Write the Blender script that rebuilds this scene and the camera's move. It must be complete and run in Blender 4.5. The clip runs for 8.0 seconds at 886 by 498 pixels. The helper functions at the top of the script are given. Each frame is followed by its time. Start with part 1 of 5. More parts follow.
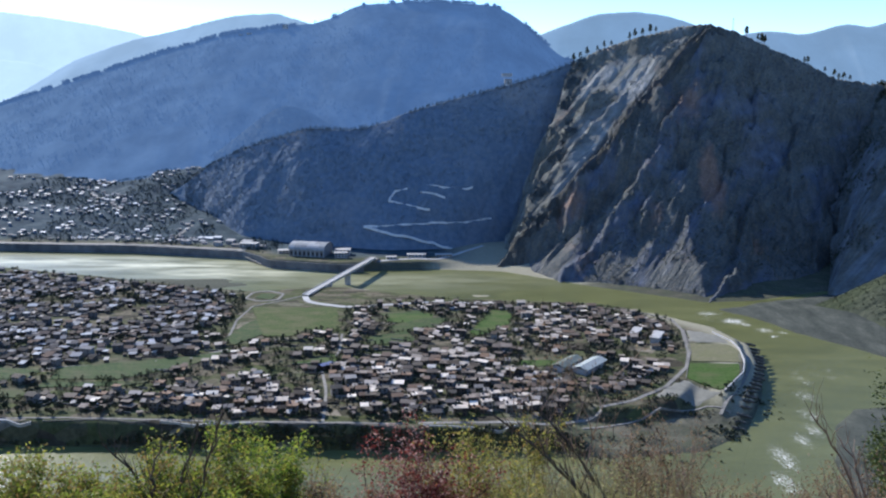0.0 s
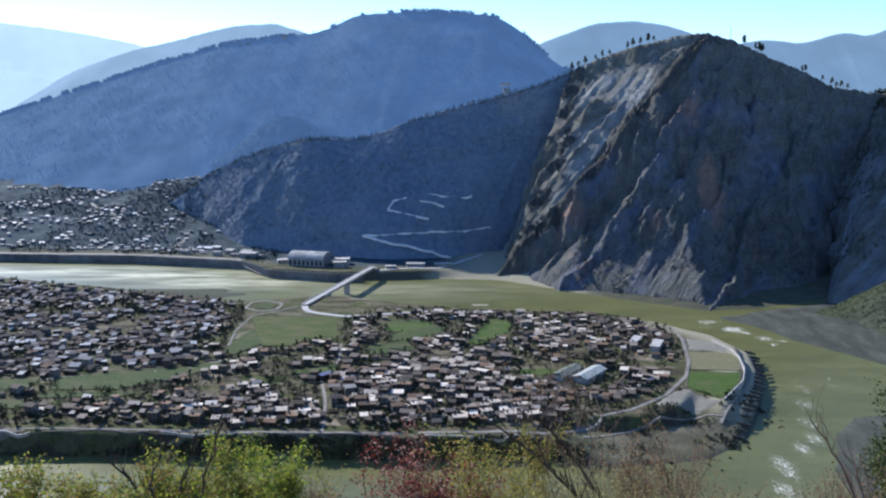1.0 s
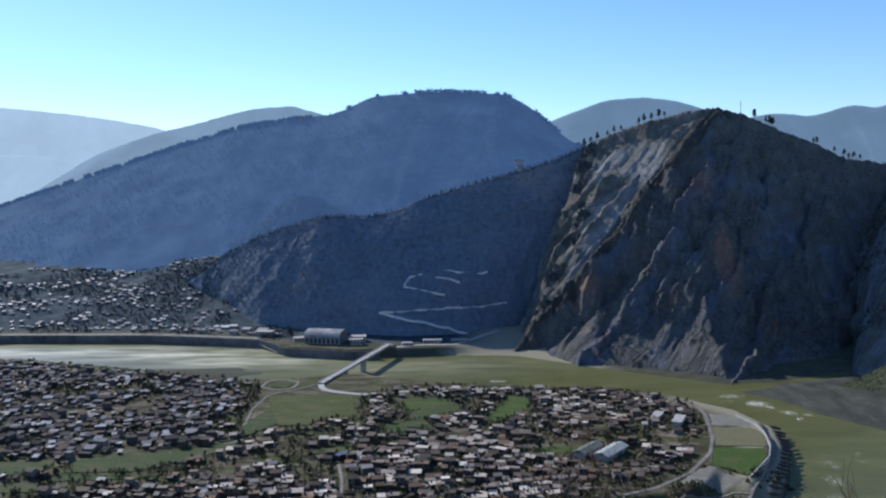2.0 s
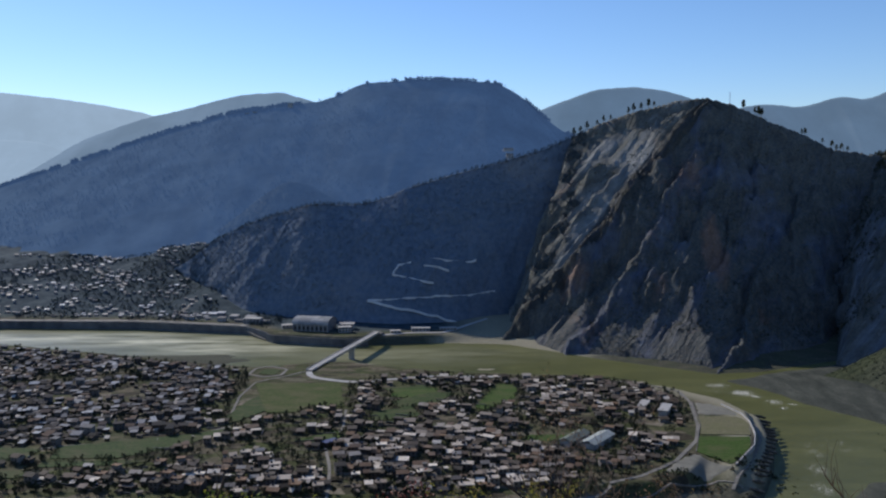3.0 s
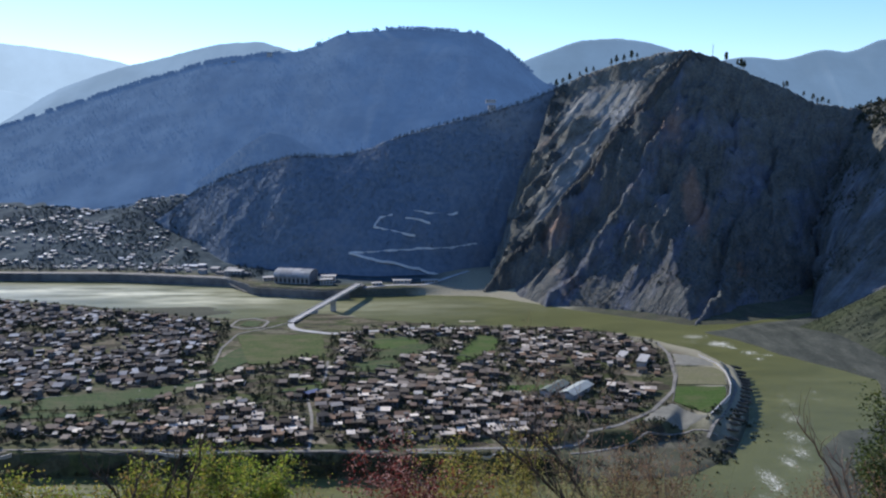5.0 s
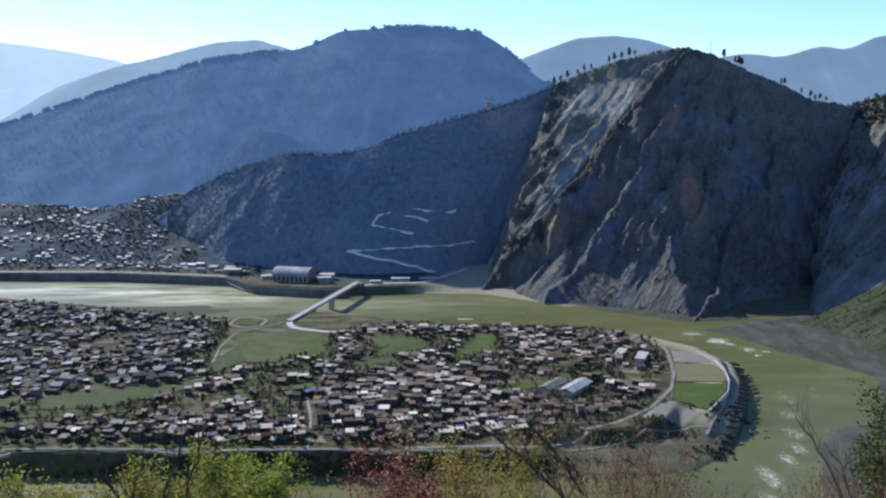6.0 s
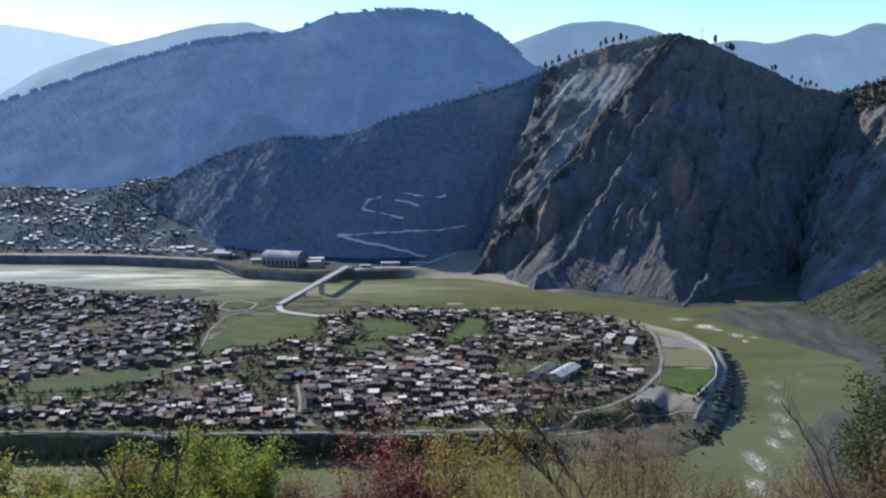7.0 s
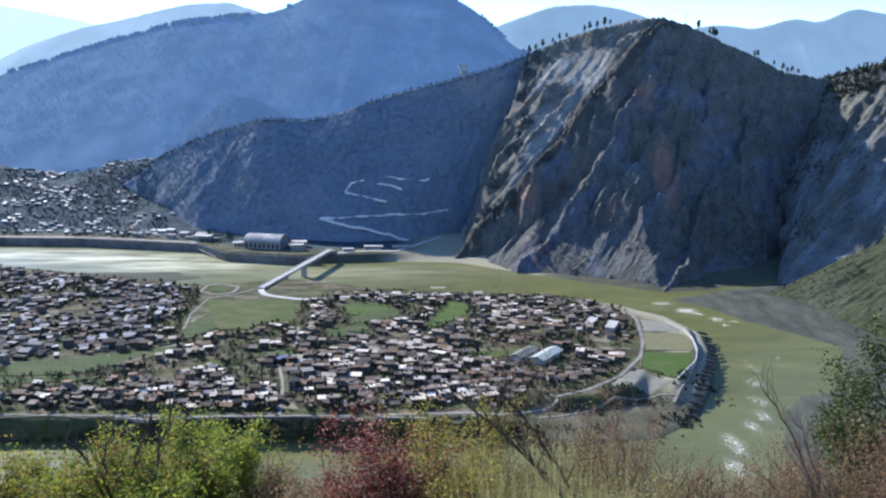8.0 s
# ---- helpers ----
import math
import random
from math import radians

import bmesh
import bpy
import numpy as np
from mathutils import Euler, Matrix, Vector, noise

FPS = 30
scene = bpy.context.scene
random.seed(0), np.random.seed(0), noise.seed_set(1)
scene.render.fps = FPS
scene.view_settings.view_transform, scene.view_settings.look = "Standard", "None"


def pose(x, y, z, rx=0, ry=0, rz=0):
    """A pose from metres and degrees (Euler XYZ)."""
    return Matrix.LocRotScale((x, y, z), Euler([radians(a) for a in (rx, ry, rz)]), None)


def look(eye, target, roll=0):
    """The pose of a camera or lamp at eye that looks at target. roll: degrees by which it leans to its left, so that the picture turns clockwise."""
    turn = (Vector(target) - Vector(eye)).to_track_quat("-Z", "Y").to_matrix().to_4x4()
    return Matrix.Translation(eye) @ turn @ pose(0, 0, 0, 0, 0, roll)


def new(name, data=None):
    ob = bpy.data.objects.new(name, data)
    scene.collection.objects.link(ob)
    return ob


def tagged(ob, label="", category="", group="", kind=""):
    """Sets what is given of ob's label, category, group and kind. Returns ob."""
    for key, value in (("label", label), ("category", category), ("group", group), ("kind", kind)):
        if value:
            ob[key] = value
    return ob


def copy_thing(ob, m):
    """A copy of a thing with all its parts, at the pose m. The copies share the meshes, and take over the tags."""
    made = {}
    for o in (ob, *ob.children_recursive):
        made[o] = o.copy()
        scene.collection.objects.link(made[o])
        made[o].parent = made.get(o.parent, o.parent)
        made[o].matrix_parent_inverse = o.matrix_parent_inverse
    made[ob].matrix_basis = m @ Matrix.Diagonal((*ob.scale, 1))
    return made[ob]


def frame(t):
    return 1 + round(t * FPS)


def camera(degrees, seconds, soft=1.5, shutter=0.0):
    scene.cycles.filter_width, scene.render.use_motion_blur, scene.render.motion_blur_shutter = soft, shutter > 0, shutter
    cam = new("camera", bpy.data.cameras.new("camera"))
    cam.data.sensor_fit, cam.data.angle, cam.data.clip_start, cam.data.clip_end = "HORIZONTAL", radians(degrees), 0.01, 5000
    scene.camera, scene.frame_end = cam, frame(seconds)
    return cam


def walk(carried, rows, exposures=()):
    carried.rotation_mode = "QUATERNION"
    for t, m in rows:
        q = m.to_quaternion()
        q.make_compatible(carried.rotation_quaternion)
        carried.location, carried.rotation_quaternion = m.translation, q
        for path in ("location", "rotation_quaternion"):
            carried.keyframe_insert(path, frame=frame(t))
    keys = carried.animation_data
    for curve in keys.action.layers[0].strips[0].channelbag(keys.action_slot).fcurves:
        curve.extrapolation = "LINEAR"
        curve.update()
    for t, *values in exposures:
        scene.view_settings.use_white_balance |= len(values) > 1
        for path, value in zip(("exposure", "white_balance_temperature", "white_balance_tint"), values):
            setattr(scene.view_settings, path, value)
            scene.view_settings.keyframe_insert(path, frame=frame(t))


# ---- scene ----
LENS = 56.0
cam = camera(LENS, 8.0, soft=2.2)
walk(cam, [
    (0.0, pose(0, 0, 240.13, 78.975, -0.155, 0.085)),
    (0.5, pose(0, 0, 240.13, 79.431, -0.171, -0.121)),
    (1.0, pose(0, 0, 240.12, 79.600, 0.000, 0.000)),
    (1.5, pose(0, 0, 240.10, 82.702, 0.345, 0.331)),
    (1.7, pose(0, 0, 240.08, 83.860, 0.845, 1.073)),
    (2.8, pose(0, 0, 240.03, 85.428, 0.999, 0.290)),
    (3.0, pose(0, 0, 240.02, 84.010, 0.440, 0.263)),
    (3.5, pose(0, 0, 240.02, 82.336, 0.349, -1.347)),
    (4.0, pose(0, 0, 240.01, 82.234, 0.356, -1.131)),
    (4.5, pose(0, 0, 240.01, 81.079, 0.152, -0.962)),
    (6.0, pose(0, 0, 240.00, 80.593, 0.338, -1.129)),
    (6.5, pose(0, 0, 240.00, 80.523, 0.289, -1.284)),
    (7.0, pose(0, 0, 240.00, 79.535, -0.082, -1.747)),
    (7.5, pose(0, 0, 240.00, 78.357, -0.331, -2.978)),
    (8.0, pose(0, 0, 240.00, 78.423, -0.493, -2.857)),
], exposures=[(0.0, 0.49, 5250, 12), (1.0, 0.44, 5250, 12), (1.5, 0.19, 5250, 12), (3.0, -0.55, 5530, 13), (3.5, -0.11, 5450, 13), (4.5, -0.01, 5400, 13), (6.0, 0.27, 5400, 13), (6.5, 0.27, 5400, 13), (7.0, 0.29, 5400, 13), (7.5, 0.57, 5290, 12), (8.0, 0.79, 5290, 12)])

# ---- world and sun ----
SUN_AZ, SUN_EL = radians(-41.0), radians(33.0)   # azimuth from +Y, positive towards +X
world = bpy.data.worlds.new("sky")
scene.world = world
world.use_nodes = True
wn = world.node_tree
wn.nodes.clear()
sky = wn.nodes.new("ShaderNodeTexSky")
sky.sky_type = "NISHITA"
sky.sun_disc = False
sky.sun_elevation = SUN_EL
sky.sun_rotation = SUN_AZ
sky.altitude = 900
sky.air_density = 1.0
sky.dust_density = 0.2
sky.ozone_density = 4.0
bg = wn.nodes.new("ShaderNodeBackground")
bg.inputs["Strength"].default_value = 0.155
wo = wn.nodes.new("ShaderNodeOutputWorld")
wn.links.new(sky.outputs[0], bg.inputs[0])
wn.links.new(bg.outputs[0], wo.inputs[0])

sun_data = bpy.data.lights.new("sun", "SUN")
sun_data.energy = 5.5
sun_data.angle = radians(0.6)
sun_data.color = (1.0, 0.86, 0.66)
sun = new("sun", sun_data)
to_sun = Vector((math.sin(SUN_AZ) * math.cos(SUN_EL), math.cos(SUN_AZ) * math.cos(SUN_EL), math.sin(SUN_EL)))
sun.matrix_world = look(to_sun * 900, (0, 0, 0))


# ---- materials ----
class Nodes:
    """A short way to write node materials."""

    def __init__(self, name, rough=0.85, metal=0.0, spec=0.3):
        self.mat = bpy.data.materials.new(name)
        self.mat.use_nodes = True
        self.t = self.mat.node_tree
        self.bsdf = self.t.nodes["Principled BSDF"]
        self.bsdf.inputs["Roughness"].default_value = rough
        self.bsdf.inputs["Metallic"].default_value = metal
        self.bsdf.inputs["Specular IOR Level"].default_value = spec
        self.coord = self.t.nodes.new("ShaderNodeTexCoord").outputs["Object"]

    def put(self, socket, value):
        if isinstance(value, bpy.types.NodeSocket):
            self.t.links.new(value, socket)
        else:
            socket.default_value = value

    def scaled(self, sx, sy, sz):
        n = self.t.nodes.new("ShaderNodeMapping")
        self.put(n.inputs["Vector"], self.coord)
        n.inputs["Scale"].default_value = (sx, sy, sz)
        return n.outputs[0]

    def noise(self, scale, detail=4.0, rough=0.55, coord=None, distort=0.0):
        n = self.t.nodes.new("ShaderNodeTexNoise")
        self.put(n.inputs["Vector"], coord or self.coord)
        n.inputs["Scale"].default_value = scale
        n.inputs["Detail"].default_value = detail
        n.inputs["Roughness"].default_value = rough
        n.inputs["Distortion"].default_value = distort
        return n.outputs[0]

    def voronoi(self, scale, out="Color", coord=None):
        n = self.t.nodes.new("ShaderNodeTexVoronoi")
        self.put(n.inputs["Vector"], coord or self.coord)
        n.inputs["Scale"].default_value = scale
        return n.outputs[out]

    def ramp(self, fac, *stops):
        n = self.t.nodes.new("ShaderNodeValToRGB")
        self.put(n.inputs[0], fac)
        e = n.color_ramp.elements
        while len(e) < len(stops):
            e.new(0.5)
        for k, (pos, col) in enumerate(stops):
            e[k].position = pos
            e[k].color = (*col, 1) if isinstance(col, tuple) else (col, col, col, 1)
        return n.outputs[0]

    def mix(self, fac, a, b, mode="MIX"):
        n = self.t.nodes.new("ShaderNodeMix")
        n.data_type, n.blend_type = "RGBA", mode
        self.put(n.inputs[0], fac)
        for s, v in ((6, a), (7, b)):
            self.put(n.inputs[s], (*v, 1) if isinstance(v, tuple) else v)
        return n.outputs[2]

    def math(self, op, a, b=0.0):
        n = self.t.nodes.new("ShaderNodeMath")
        n.operation = op
        self.put(n.inputs[0], a)
        self.put(n.inputs[1], b)
        return n.outputs[0]

    def attribute(self, name):
        n = self.t.nodes.new("ShaderNodeAttribute")
        n.attribute_name = name
        return n.outputs["Fac"]

    def flow(self, across, along):
        """The fall-line coordinates of a slope, scaled."""
        n = self.t.nodes.new("ShaderNodeAttribute")
        n.attribute_name = "flow"
        v = self.t.nodes.new("ShaderNodeMapping")
        self.put(v.inputs["Vector"], n.outputs["Vector"])
        v.inputs["Scale"].default_value = (across, along, 1)
        return v.outputs[0]

    def random(self):
        return self.t.nodes.new("ShaderNodeObjectInfo").outputs["Random"]

    def island(self):
        return self.t.nodes.new("ShaderNodeNewGeometry").outputs["Random Per Island"]

    def bump(self, height, strength=0.5, distance=1.0):
        n = self.t.nodes.new("ShaderNodeBump")
        n.inputs["Strength"].default_value = strength
        n.inputs["Distance"].default_value = distance
        self.put(n.inputs["Height"], height)
        self.put(self.bsdf.inputs["Normal"], n.outputs[0])

    def done(self, color):
        self.put(self.bsdf.inputs["Base Color"], (*color, 1) if isinstance(color, tuple) else color)
        return self.mat


def forest_material(name, dark, light, soil_dark, soil_light, share=0.5):
    m = Nodes(name, 0.95, spec=0.05)
    big, mid, fine = m.noise(0.007, 6), m.noise(0.03, 6), m.noise(0.12, 5)
    trees = m.ramp(fine, (0.35, dark), (0.65, light))
    soil = m.ramp(mid, (0.3, soil_dark), (0.7, soil_light))
    col = m.mix(m.ramp(big, (0.48, 0.0), (0.66, share)), trees, soil)
    m.bump(fine, 0.6, 5.0)
    return m.done(col)


def scarp_material(name, green=0.8, scree=False):
    """Eroded rock in streaks down the fall lines, under dry scrub that thins on the open flank. Light is in the colour:
    lit flank paler, shaded rest darker and hazy blue.
    """
    m = Nodes(name, 0.92, spec=0.1)
    streak, rills = m.noise(1.0, 8, 0.68, m.flow(0.05, 0.010)), m.noise(1.0, 6, 0.6, m.flow(0.22, 0.030))
    mid, fine = m.noise(0.045, 8, 0.66), m.noise(0.3, 6, 0.6)
    shade_rock = m.ramp(streak, (0.32, (0.095, 0.11, 0.155)), (0.5, (0.14, 0.155, 0.195)), (0.68, (0.195, 0.20, 0.215)))
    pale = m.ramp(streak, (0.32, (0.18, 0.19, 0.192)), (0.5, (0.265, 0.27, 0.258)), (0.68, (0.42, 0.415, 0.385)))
    # Light and shade as rock colour: pale on the lit flank, dark blue elsewhere.
    rock = m.mix(0.6, shade_rock, pale) if scree else m.mix(m.attribute("bare"), shade_rock, pale)
    scrub = m.ramp(fine, (0.35, (0.082, 0.094, 0.09)), (0.65, (0.18, 0.165, 0.122)))
    rust = m.ramp(fine, (0.3, (0.21, 0.14, 0.105)), (0.7, (0.33, 0.22, 0.165)))
    cover = m.math("ADD", m.noise(1.0, 7, 0.62, m.flow(0.022, 0.012)), m.math("SUBTRACT", m.math("MULTIPLY", m.attribute("thicket"), 0.3 if scree else 0.13), m.math("SUBTRACT", m.math("MULTIPLY", m.attribute("bare"), 0.09), 0.0 if scree else 0.05)))
    col = m.mix(m.ramp(cover, (0.42, 0.0), (0.55, green)), rock, scrub)
    col = m.mix(m.ramp(m.noise(0.013, 6, 0.65), (0.62, 0.0), (0.69, 0.45)), col, rust)
    col = m.mix(m.ramp(m.math("ADD", m.attribute("slip"), m.math("MULTIPLY", m.noise(0.05, 6, 0.65), 0.8)), (0.72, 0.0), (1.05, 0.8)), col, rust)
    col = m.mix(1.0, col, m.ramp(rills, (0.3, 0.85), (0.68, 1.12)), "MULTIPLY")
    col = m.mix(1.0, col, m.ramp(mid, (0.3, 0.7), (0.7, 1.2)), "MULTIPLY")
    m.bump(m.math("ADD", m.math("MULTIPLY", streak, 1.0), m.math("ADD", m.math("MULTIPLY", rills, 0.5), m.math("MULTIPLY", fine, 0.25))), 1.0, 9.0)
    return m.done(col)


def gravel_material():
    m = Nodes("gravel_bed", 0.95, spec=0.08)
    fine = m.noise(0.4, 6)
    grey = m.ramp(fine, (0.3, (0.058, 0.063, 0.048)), (0.7, (0.108, 0.108, 0.076)))
    sand = m.ramp(fine, (0.3, (0.25, 0.23, 0.16)), (0.7, (0.34, 0.315, 0.225)))
    cells = m.voronoi(0.085, coord=m.scaled(0.6, 1.3, 1))
    earth = m.ramp(cells, (0.2, (0.06, 0.052, 0.036)), (0.4, (0.08, 0.092, 0.034)), (0.55, (0.155, 0.13, 0.09)), (0.75, (0.055, 0.068, 0.026)), (0.9, (0.22, 0.19, 0.14)))
    earth = m.mix(1.0, earth, m.ramp(m.noise(0.2, 6, 0.65), (0.3, 0.55), (0.7, 1.25)), "MULTIPLY")
    wob = m.math("MULTIPLY", m.noise(0.03, 5, coord=m.scaled(0.5, 1.6, 1)), 0.9)
    col = m.mix(m.ramp(m.math("ADD", m.attribute("sand"), wob), (0.62, 0.0), (0.98, 1.0)), grey, sand)
    col = m.mix(m.attribute("earth"), col, earth)
    shingle = m.ramp(m.noise(0.045, 8, 0.68, coord=m.scaled(1.3, 0.5, 1)), (0.34, (0.044, 0.049, 0.041)), (0.5, (0.068, 0.073, 0.06)), (0.66, (0.102, 0.106, 0.086)))
    shingle = m.mix(1.0, shingle, m.ramp(fine, (0.3, 0.8), (0.7, 1.15)), "MULTIPLY")
    col = m.mix(m.attribute("shingle"), col, shingle)
    # Grass of the village slope, with blue haze mixed into its colour.
    grass = m.ramp(m.noise(0.05, 7, 0.65), (0.35, (0.028, 0.045, 0.06)), (0.5, (0.045, 0.068, 0.084)), (0.65, (0.085, 0.11, 0.118)))
    col = m.mix(m.math("MULTIPLY", m.attribute("meadow"), 0.95), col, grass)
    m.bump(fine, 0.5, 0.6)
    return m.done(col)


def water_material():
    m = Nodes("silty_water", 0.3, spec=0.22)
    far = m.noise(0.016, 8, 0.66, coord=m.scaled(0.6, 1.8, 1), distort=0.6)
    col = m.ramp(far, (0.35, (0.094, 0.10, 0.036)), (0.65, (0.148, 0.151, 0.055)))
    streaks = m.ramp(m.noise(0.34, 9, 0.8, coord=m.scaled(1.4, 0.7, 1), distort=1.2), (0.40, 0.0), (0.66, 1.0))
    foam = m.ramp(m.math("ADD", m.attribute("foam"), m.math("MULTIPLY", streaks, 0.6)), (0.72, 0.0), (0.98, 1.0))
    # Pale silty shallows, with the sun's glint painted into the same colour.
    col = m.mix(m.attribute("silt_glint"), col, m.ramp(m.noise(0.03, 5, 0.6, coord=m.scaled(0.4, 1.8, 1)), (0.36, (0.22, 0.215, 0.125)), (0.62, (0.78, 0.75, 0.53))))
    m.put(m.bsdf.inputs["Roughness"], m.ramp(foam, (0.0, 0.3), (1.0, 0.9)))
    m.put(m.bsdf.inputs["Specular IOR Level"], m.ramp(m.attribute("silt_glint"), (0.0, 0.22), (0.8, 0.08)))
    m.bump(m.noise(0.5, 5, 0.6, coord=m.scaled(0.7, 1.4, 1)), 0.45, 0.5)
    return m.done(m.mix(foam, col, (0.72, 0.70, 0.62)))


def plain(name, dark, light, scale=0.5, rough=0.85, metal=0.0, bump=0.3, spread=None):
    m = Nodes(name, rough, metal)
    n1, n2 = m.noise(scale, 6, 0.6), m.noise(scale * 0.12, 3)
    fac = m.math("ADD", m.math("MULTIPLY", n1, 0.6), m.math("MULTIPLY", n2, 0.4))
    col = m.ramp(fac, (0.36, dark), (0.64, light))
    if spread is not None:
        rnd = m.island() if spread == "island" else m.random()
        col = m.mix(1.0, col, m.ramp(rnd, (0.0, 0.55), (1.0, 1.25)), "MULTIPLY")
    if bump:
        m.bump(n1, bump, 0.3 / scale if scale > 0.5 else 0.4)
    return m.done(col)


def palette(name, colors, rough=0.7, metal=0.0, spread="object", grain=0.8, spec=0.2):
    """A surface whose colour is picked for each object or island out of a few."""
    m = Nodes(name, rough, metal, spec)
    rnd = m.island() if spread == "island" else m.random()
    n = m.t.nodes.new("ShaderNodeValToRGB")
    n.color_ramp.interpolation = "CONSTANT"
    m.put(n.inputs[0], rnd)
    e = n.color_ramp.elements
    while len(e) < len(colors):
        e.new(0.5)
    for k, c in enumerate(colors):
        e[k].position, e[k].color = k / len(colors), (*c, 1)
    dirt = m.ramp(m.noise(grain, 6, 0.65), (0.3, 0.62), (0.7, 1.08))
    m.bump(m.noise(grain * 3, 3), 0.15, 0.1)
    return m.done(m.mix(1.0, n.outputs[0], dirt, "MULTIPLY"))


# Haze painted in: foothill leaf and soil colours lifted pale and blue.
HAZY_FOOTHILL = forest_material("foothill_forest", (0.13, 0.165, 0.215), (0.18, 0.213, 0.255), (0.215, 0.222, 0.235), (0.30, 0.295, 0.285), 0.75)
GREEN_SLOPE = forest_material("green_slope", (0.036, 0.045, 0.026), (0.06, 0.068, 0.038), (0.065, 0.07, 0.052), (0.10, 0.10, 0.077), 0.8)
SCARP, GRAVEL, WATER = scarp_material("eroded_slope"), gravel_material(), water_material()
SCREE = scarp_material("grey_scree", 0.85, True)


def crop_material(name, dark, light, bare):
    """Grass in bands, with bare patches."""
    m = Nodes(name, 0.9, spec=0.1)
    band, fine = m.noise(0.06, 9, 0.74, m.scaled(0.5, 1.2, 1)), m.noise(0.35, 7, 0.7)
    col = m.mix(m.ramp(fine, (0.35, 0.0), (0.65, 1.0)), dark, light)
    col = m.mix(m.ramp(band, (0.46, 0.0), (0.62, 0.85)), col, bare)
    m.bump(fine, 0.4, 0.5)
    return m.done(col)


GRASS = crop_material("field_grass", (0.03, 0.055, 0.02), (0.075, 0.10, 0.034), (0.10, 0.095, 0.05))
PLAYING_GRASS = crop_material("playing_field_grass", (0.045, 0.068, 0.018), (0.09, 0.108, 0.034), (0.12, 0.108, 0.056))
BRIGHT_GRASS = crop_material("sown_field", (0.038, 0.072, 0.014), (0.075, 0.118, 0.028), (0.095, 0.105, 0.042))
DRY_GRASS = crop_material("dry_field", (0.13, 0.125, 0.07), (0.20, 0.185, 0.11), (0.15, 0.15, 0.07))
PALE_CUT = plain("pale_road_cut", (0.62, 0.61, 0.59), (0.80, 0.79, 0.76), 0.2)
CONCRETE = plain("concrete", (0.32, 0.31, 0.29), (0.50, 0.48, 0.45), 0.6)
ROADBED = plain("dusty_road", (0.12, 0.112, 0.095), (0.29, 0.27, 0.235), 0.45)
DARK_STONE = plain("stone_wall", (0.10, 0.095, 0.085), (0.20, 0.185, 0.165), 0.9)
WALLS = [(0.21, 0.195, 0.18), (0.14, 0.115, 0.10), (0.27, 0.25, 0.225), (0.10, 0.085, 0.07), (0.18, 0.15, 0.125), (0.155, 0.16, 0.17), (0.36, 0.345, 0.32)]
WALLS = [tuple(0.8 * v for v in c) for c in WALLS]
ROOFS = [(0.13, 0.12, 0.11), (0.10, 0.09, 0.08), (0.19, 0.155, 0.135), (0.36, 0.34, 0.325), (0.20, 0.185, 0.175), (0.52, 0.505, 0.49), (0.15, 0.135, 0.125), (0.26, 0.24, 0.23), (0.78, 0.77, 0.75), (0.24, 0.18, 0.14), (0.48, 0.465, 0.46), (0.12, 0.115, 0.11)]
ROOFS = [(r * 1.12, g, b * 0.84) for r, g, b in ROOFS]
# Dimmer distant light put into the far roof colours: the same palette darkened.
DIMMED_ROOFS = [tuple(0.8 * v for v in c) for c in ROOFS]
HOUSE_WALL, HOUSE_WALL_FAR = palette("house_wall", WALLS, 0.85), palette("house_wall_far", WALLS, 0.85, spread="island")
PALE_WALLS = [(0.34, 0.33, 0.32), (0.26, 0.25, 0.24), (0.42, 0.41, 0.40)]
PALE_ROOFS = [(0.50, 0.50, 0.51), (0.30, 0.30, 0.30), (0.66, 0.66, 0.66), (0.22, 0.21, 0.21), (0.38, 0.36, 0.34), (0.18, 0.17, 0.17)]
VILLAGE_WALL, VILLAGE_ROOF = palette("village_wall", PALE_WALLS, 0.85, spread="island"), palette("village_roof", PALE_ROOFS, 0.6, spread="island")
# West quarter roofs: darkened and blued copies, haze put into the colour.
DIMMED_WEST_ROOF = palette("dimmed_hazy_roof", [(0.62 * r, 0.70 * g, 0.84 * b) for r, g, b in ROOFS], 0.95, spread="island", spec=0.05)
HOUSE_ROOF, HOUSE_ROOF_FAR = palette("house_roof", ROOFS, 0.8, spec=0.1), palette("house_roof_far", DIMMED_ROOFS, 0.8, spread="island", spec=0.1)
WINDOW_DARK = plain("window_pane", (0.02, 0.022, 0.026), (0.04, 0.042, 0.05), 2.0, 0.15, bump=0)
DOOR_WOOD = plain("door_wood", (0.10, 0.06, 0.035), (0.17, 0.11, 0.07), 3.0, 0.6)


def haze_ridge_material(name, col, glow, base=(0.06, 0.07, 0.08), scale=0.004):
    """Far ridges and woods of the backdrop, with haze put in as surface glow."""
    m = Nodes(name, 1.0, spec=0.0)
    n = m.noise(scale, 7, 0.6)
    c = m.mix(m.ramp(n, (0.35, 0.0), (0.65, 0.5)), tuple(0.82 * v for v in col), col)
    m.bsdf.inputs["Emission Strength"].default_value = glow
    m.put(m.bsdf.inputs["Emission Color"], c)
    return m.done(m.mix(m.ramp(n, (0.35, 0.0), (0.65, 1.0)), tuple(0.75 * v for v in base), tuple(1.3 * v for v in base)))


# Glow stands for blue haze on mountain, knoll and ridges, palest in the west.
HAZE_FOREST = haze_ridge_material("forest_haze_glow", (0.29, 0.50, 0.95), 0.205, (0.06, 0.075, 0.075), 0.012)
HAZE_FOREST_TREE = haze_ridge_material("tree_haze_glow", (0.29, 0.50, 0.95), 0.19, (0.05, 0.065, 0.065), 0.02)
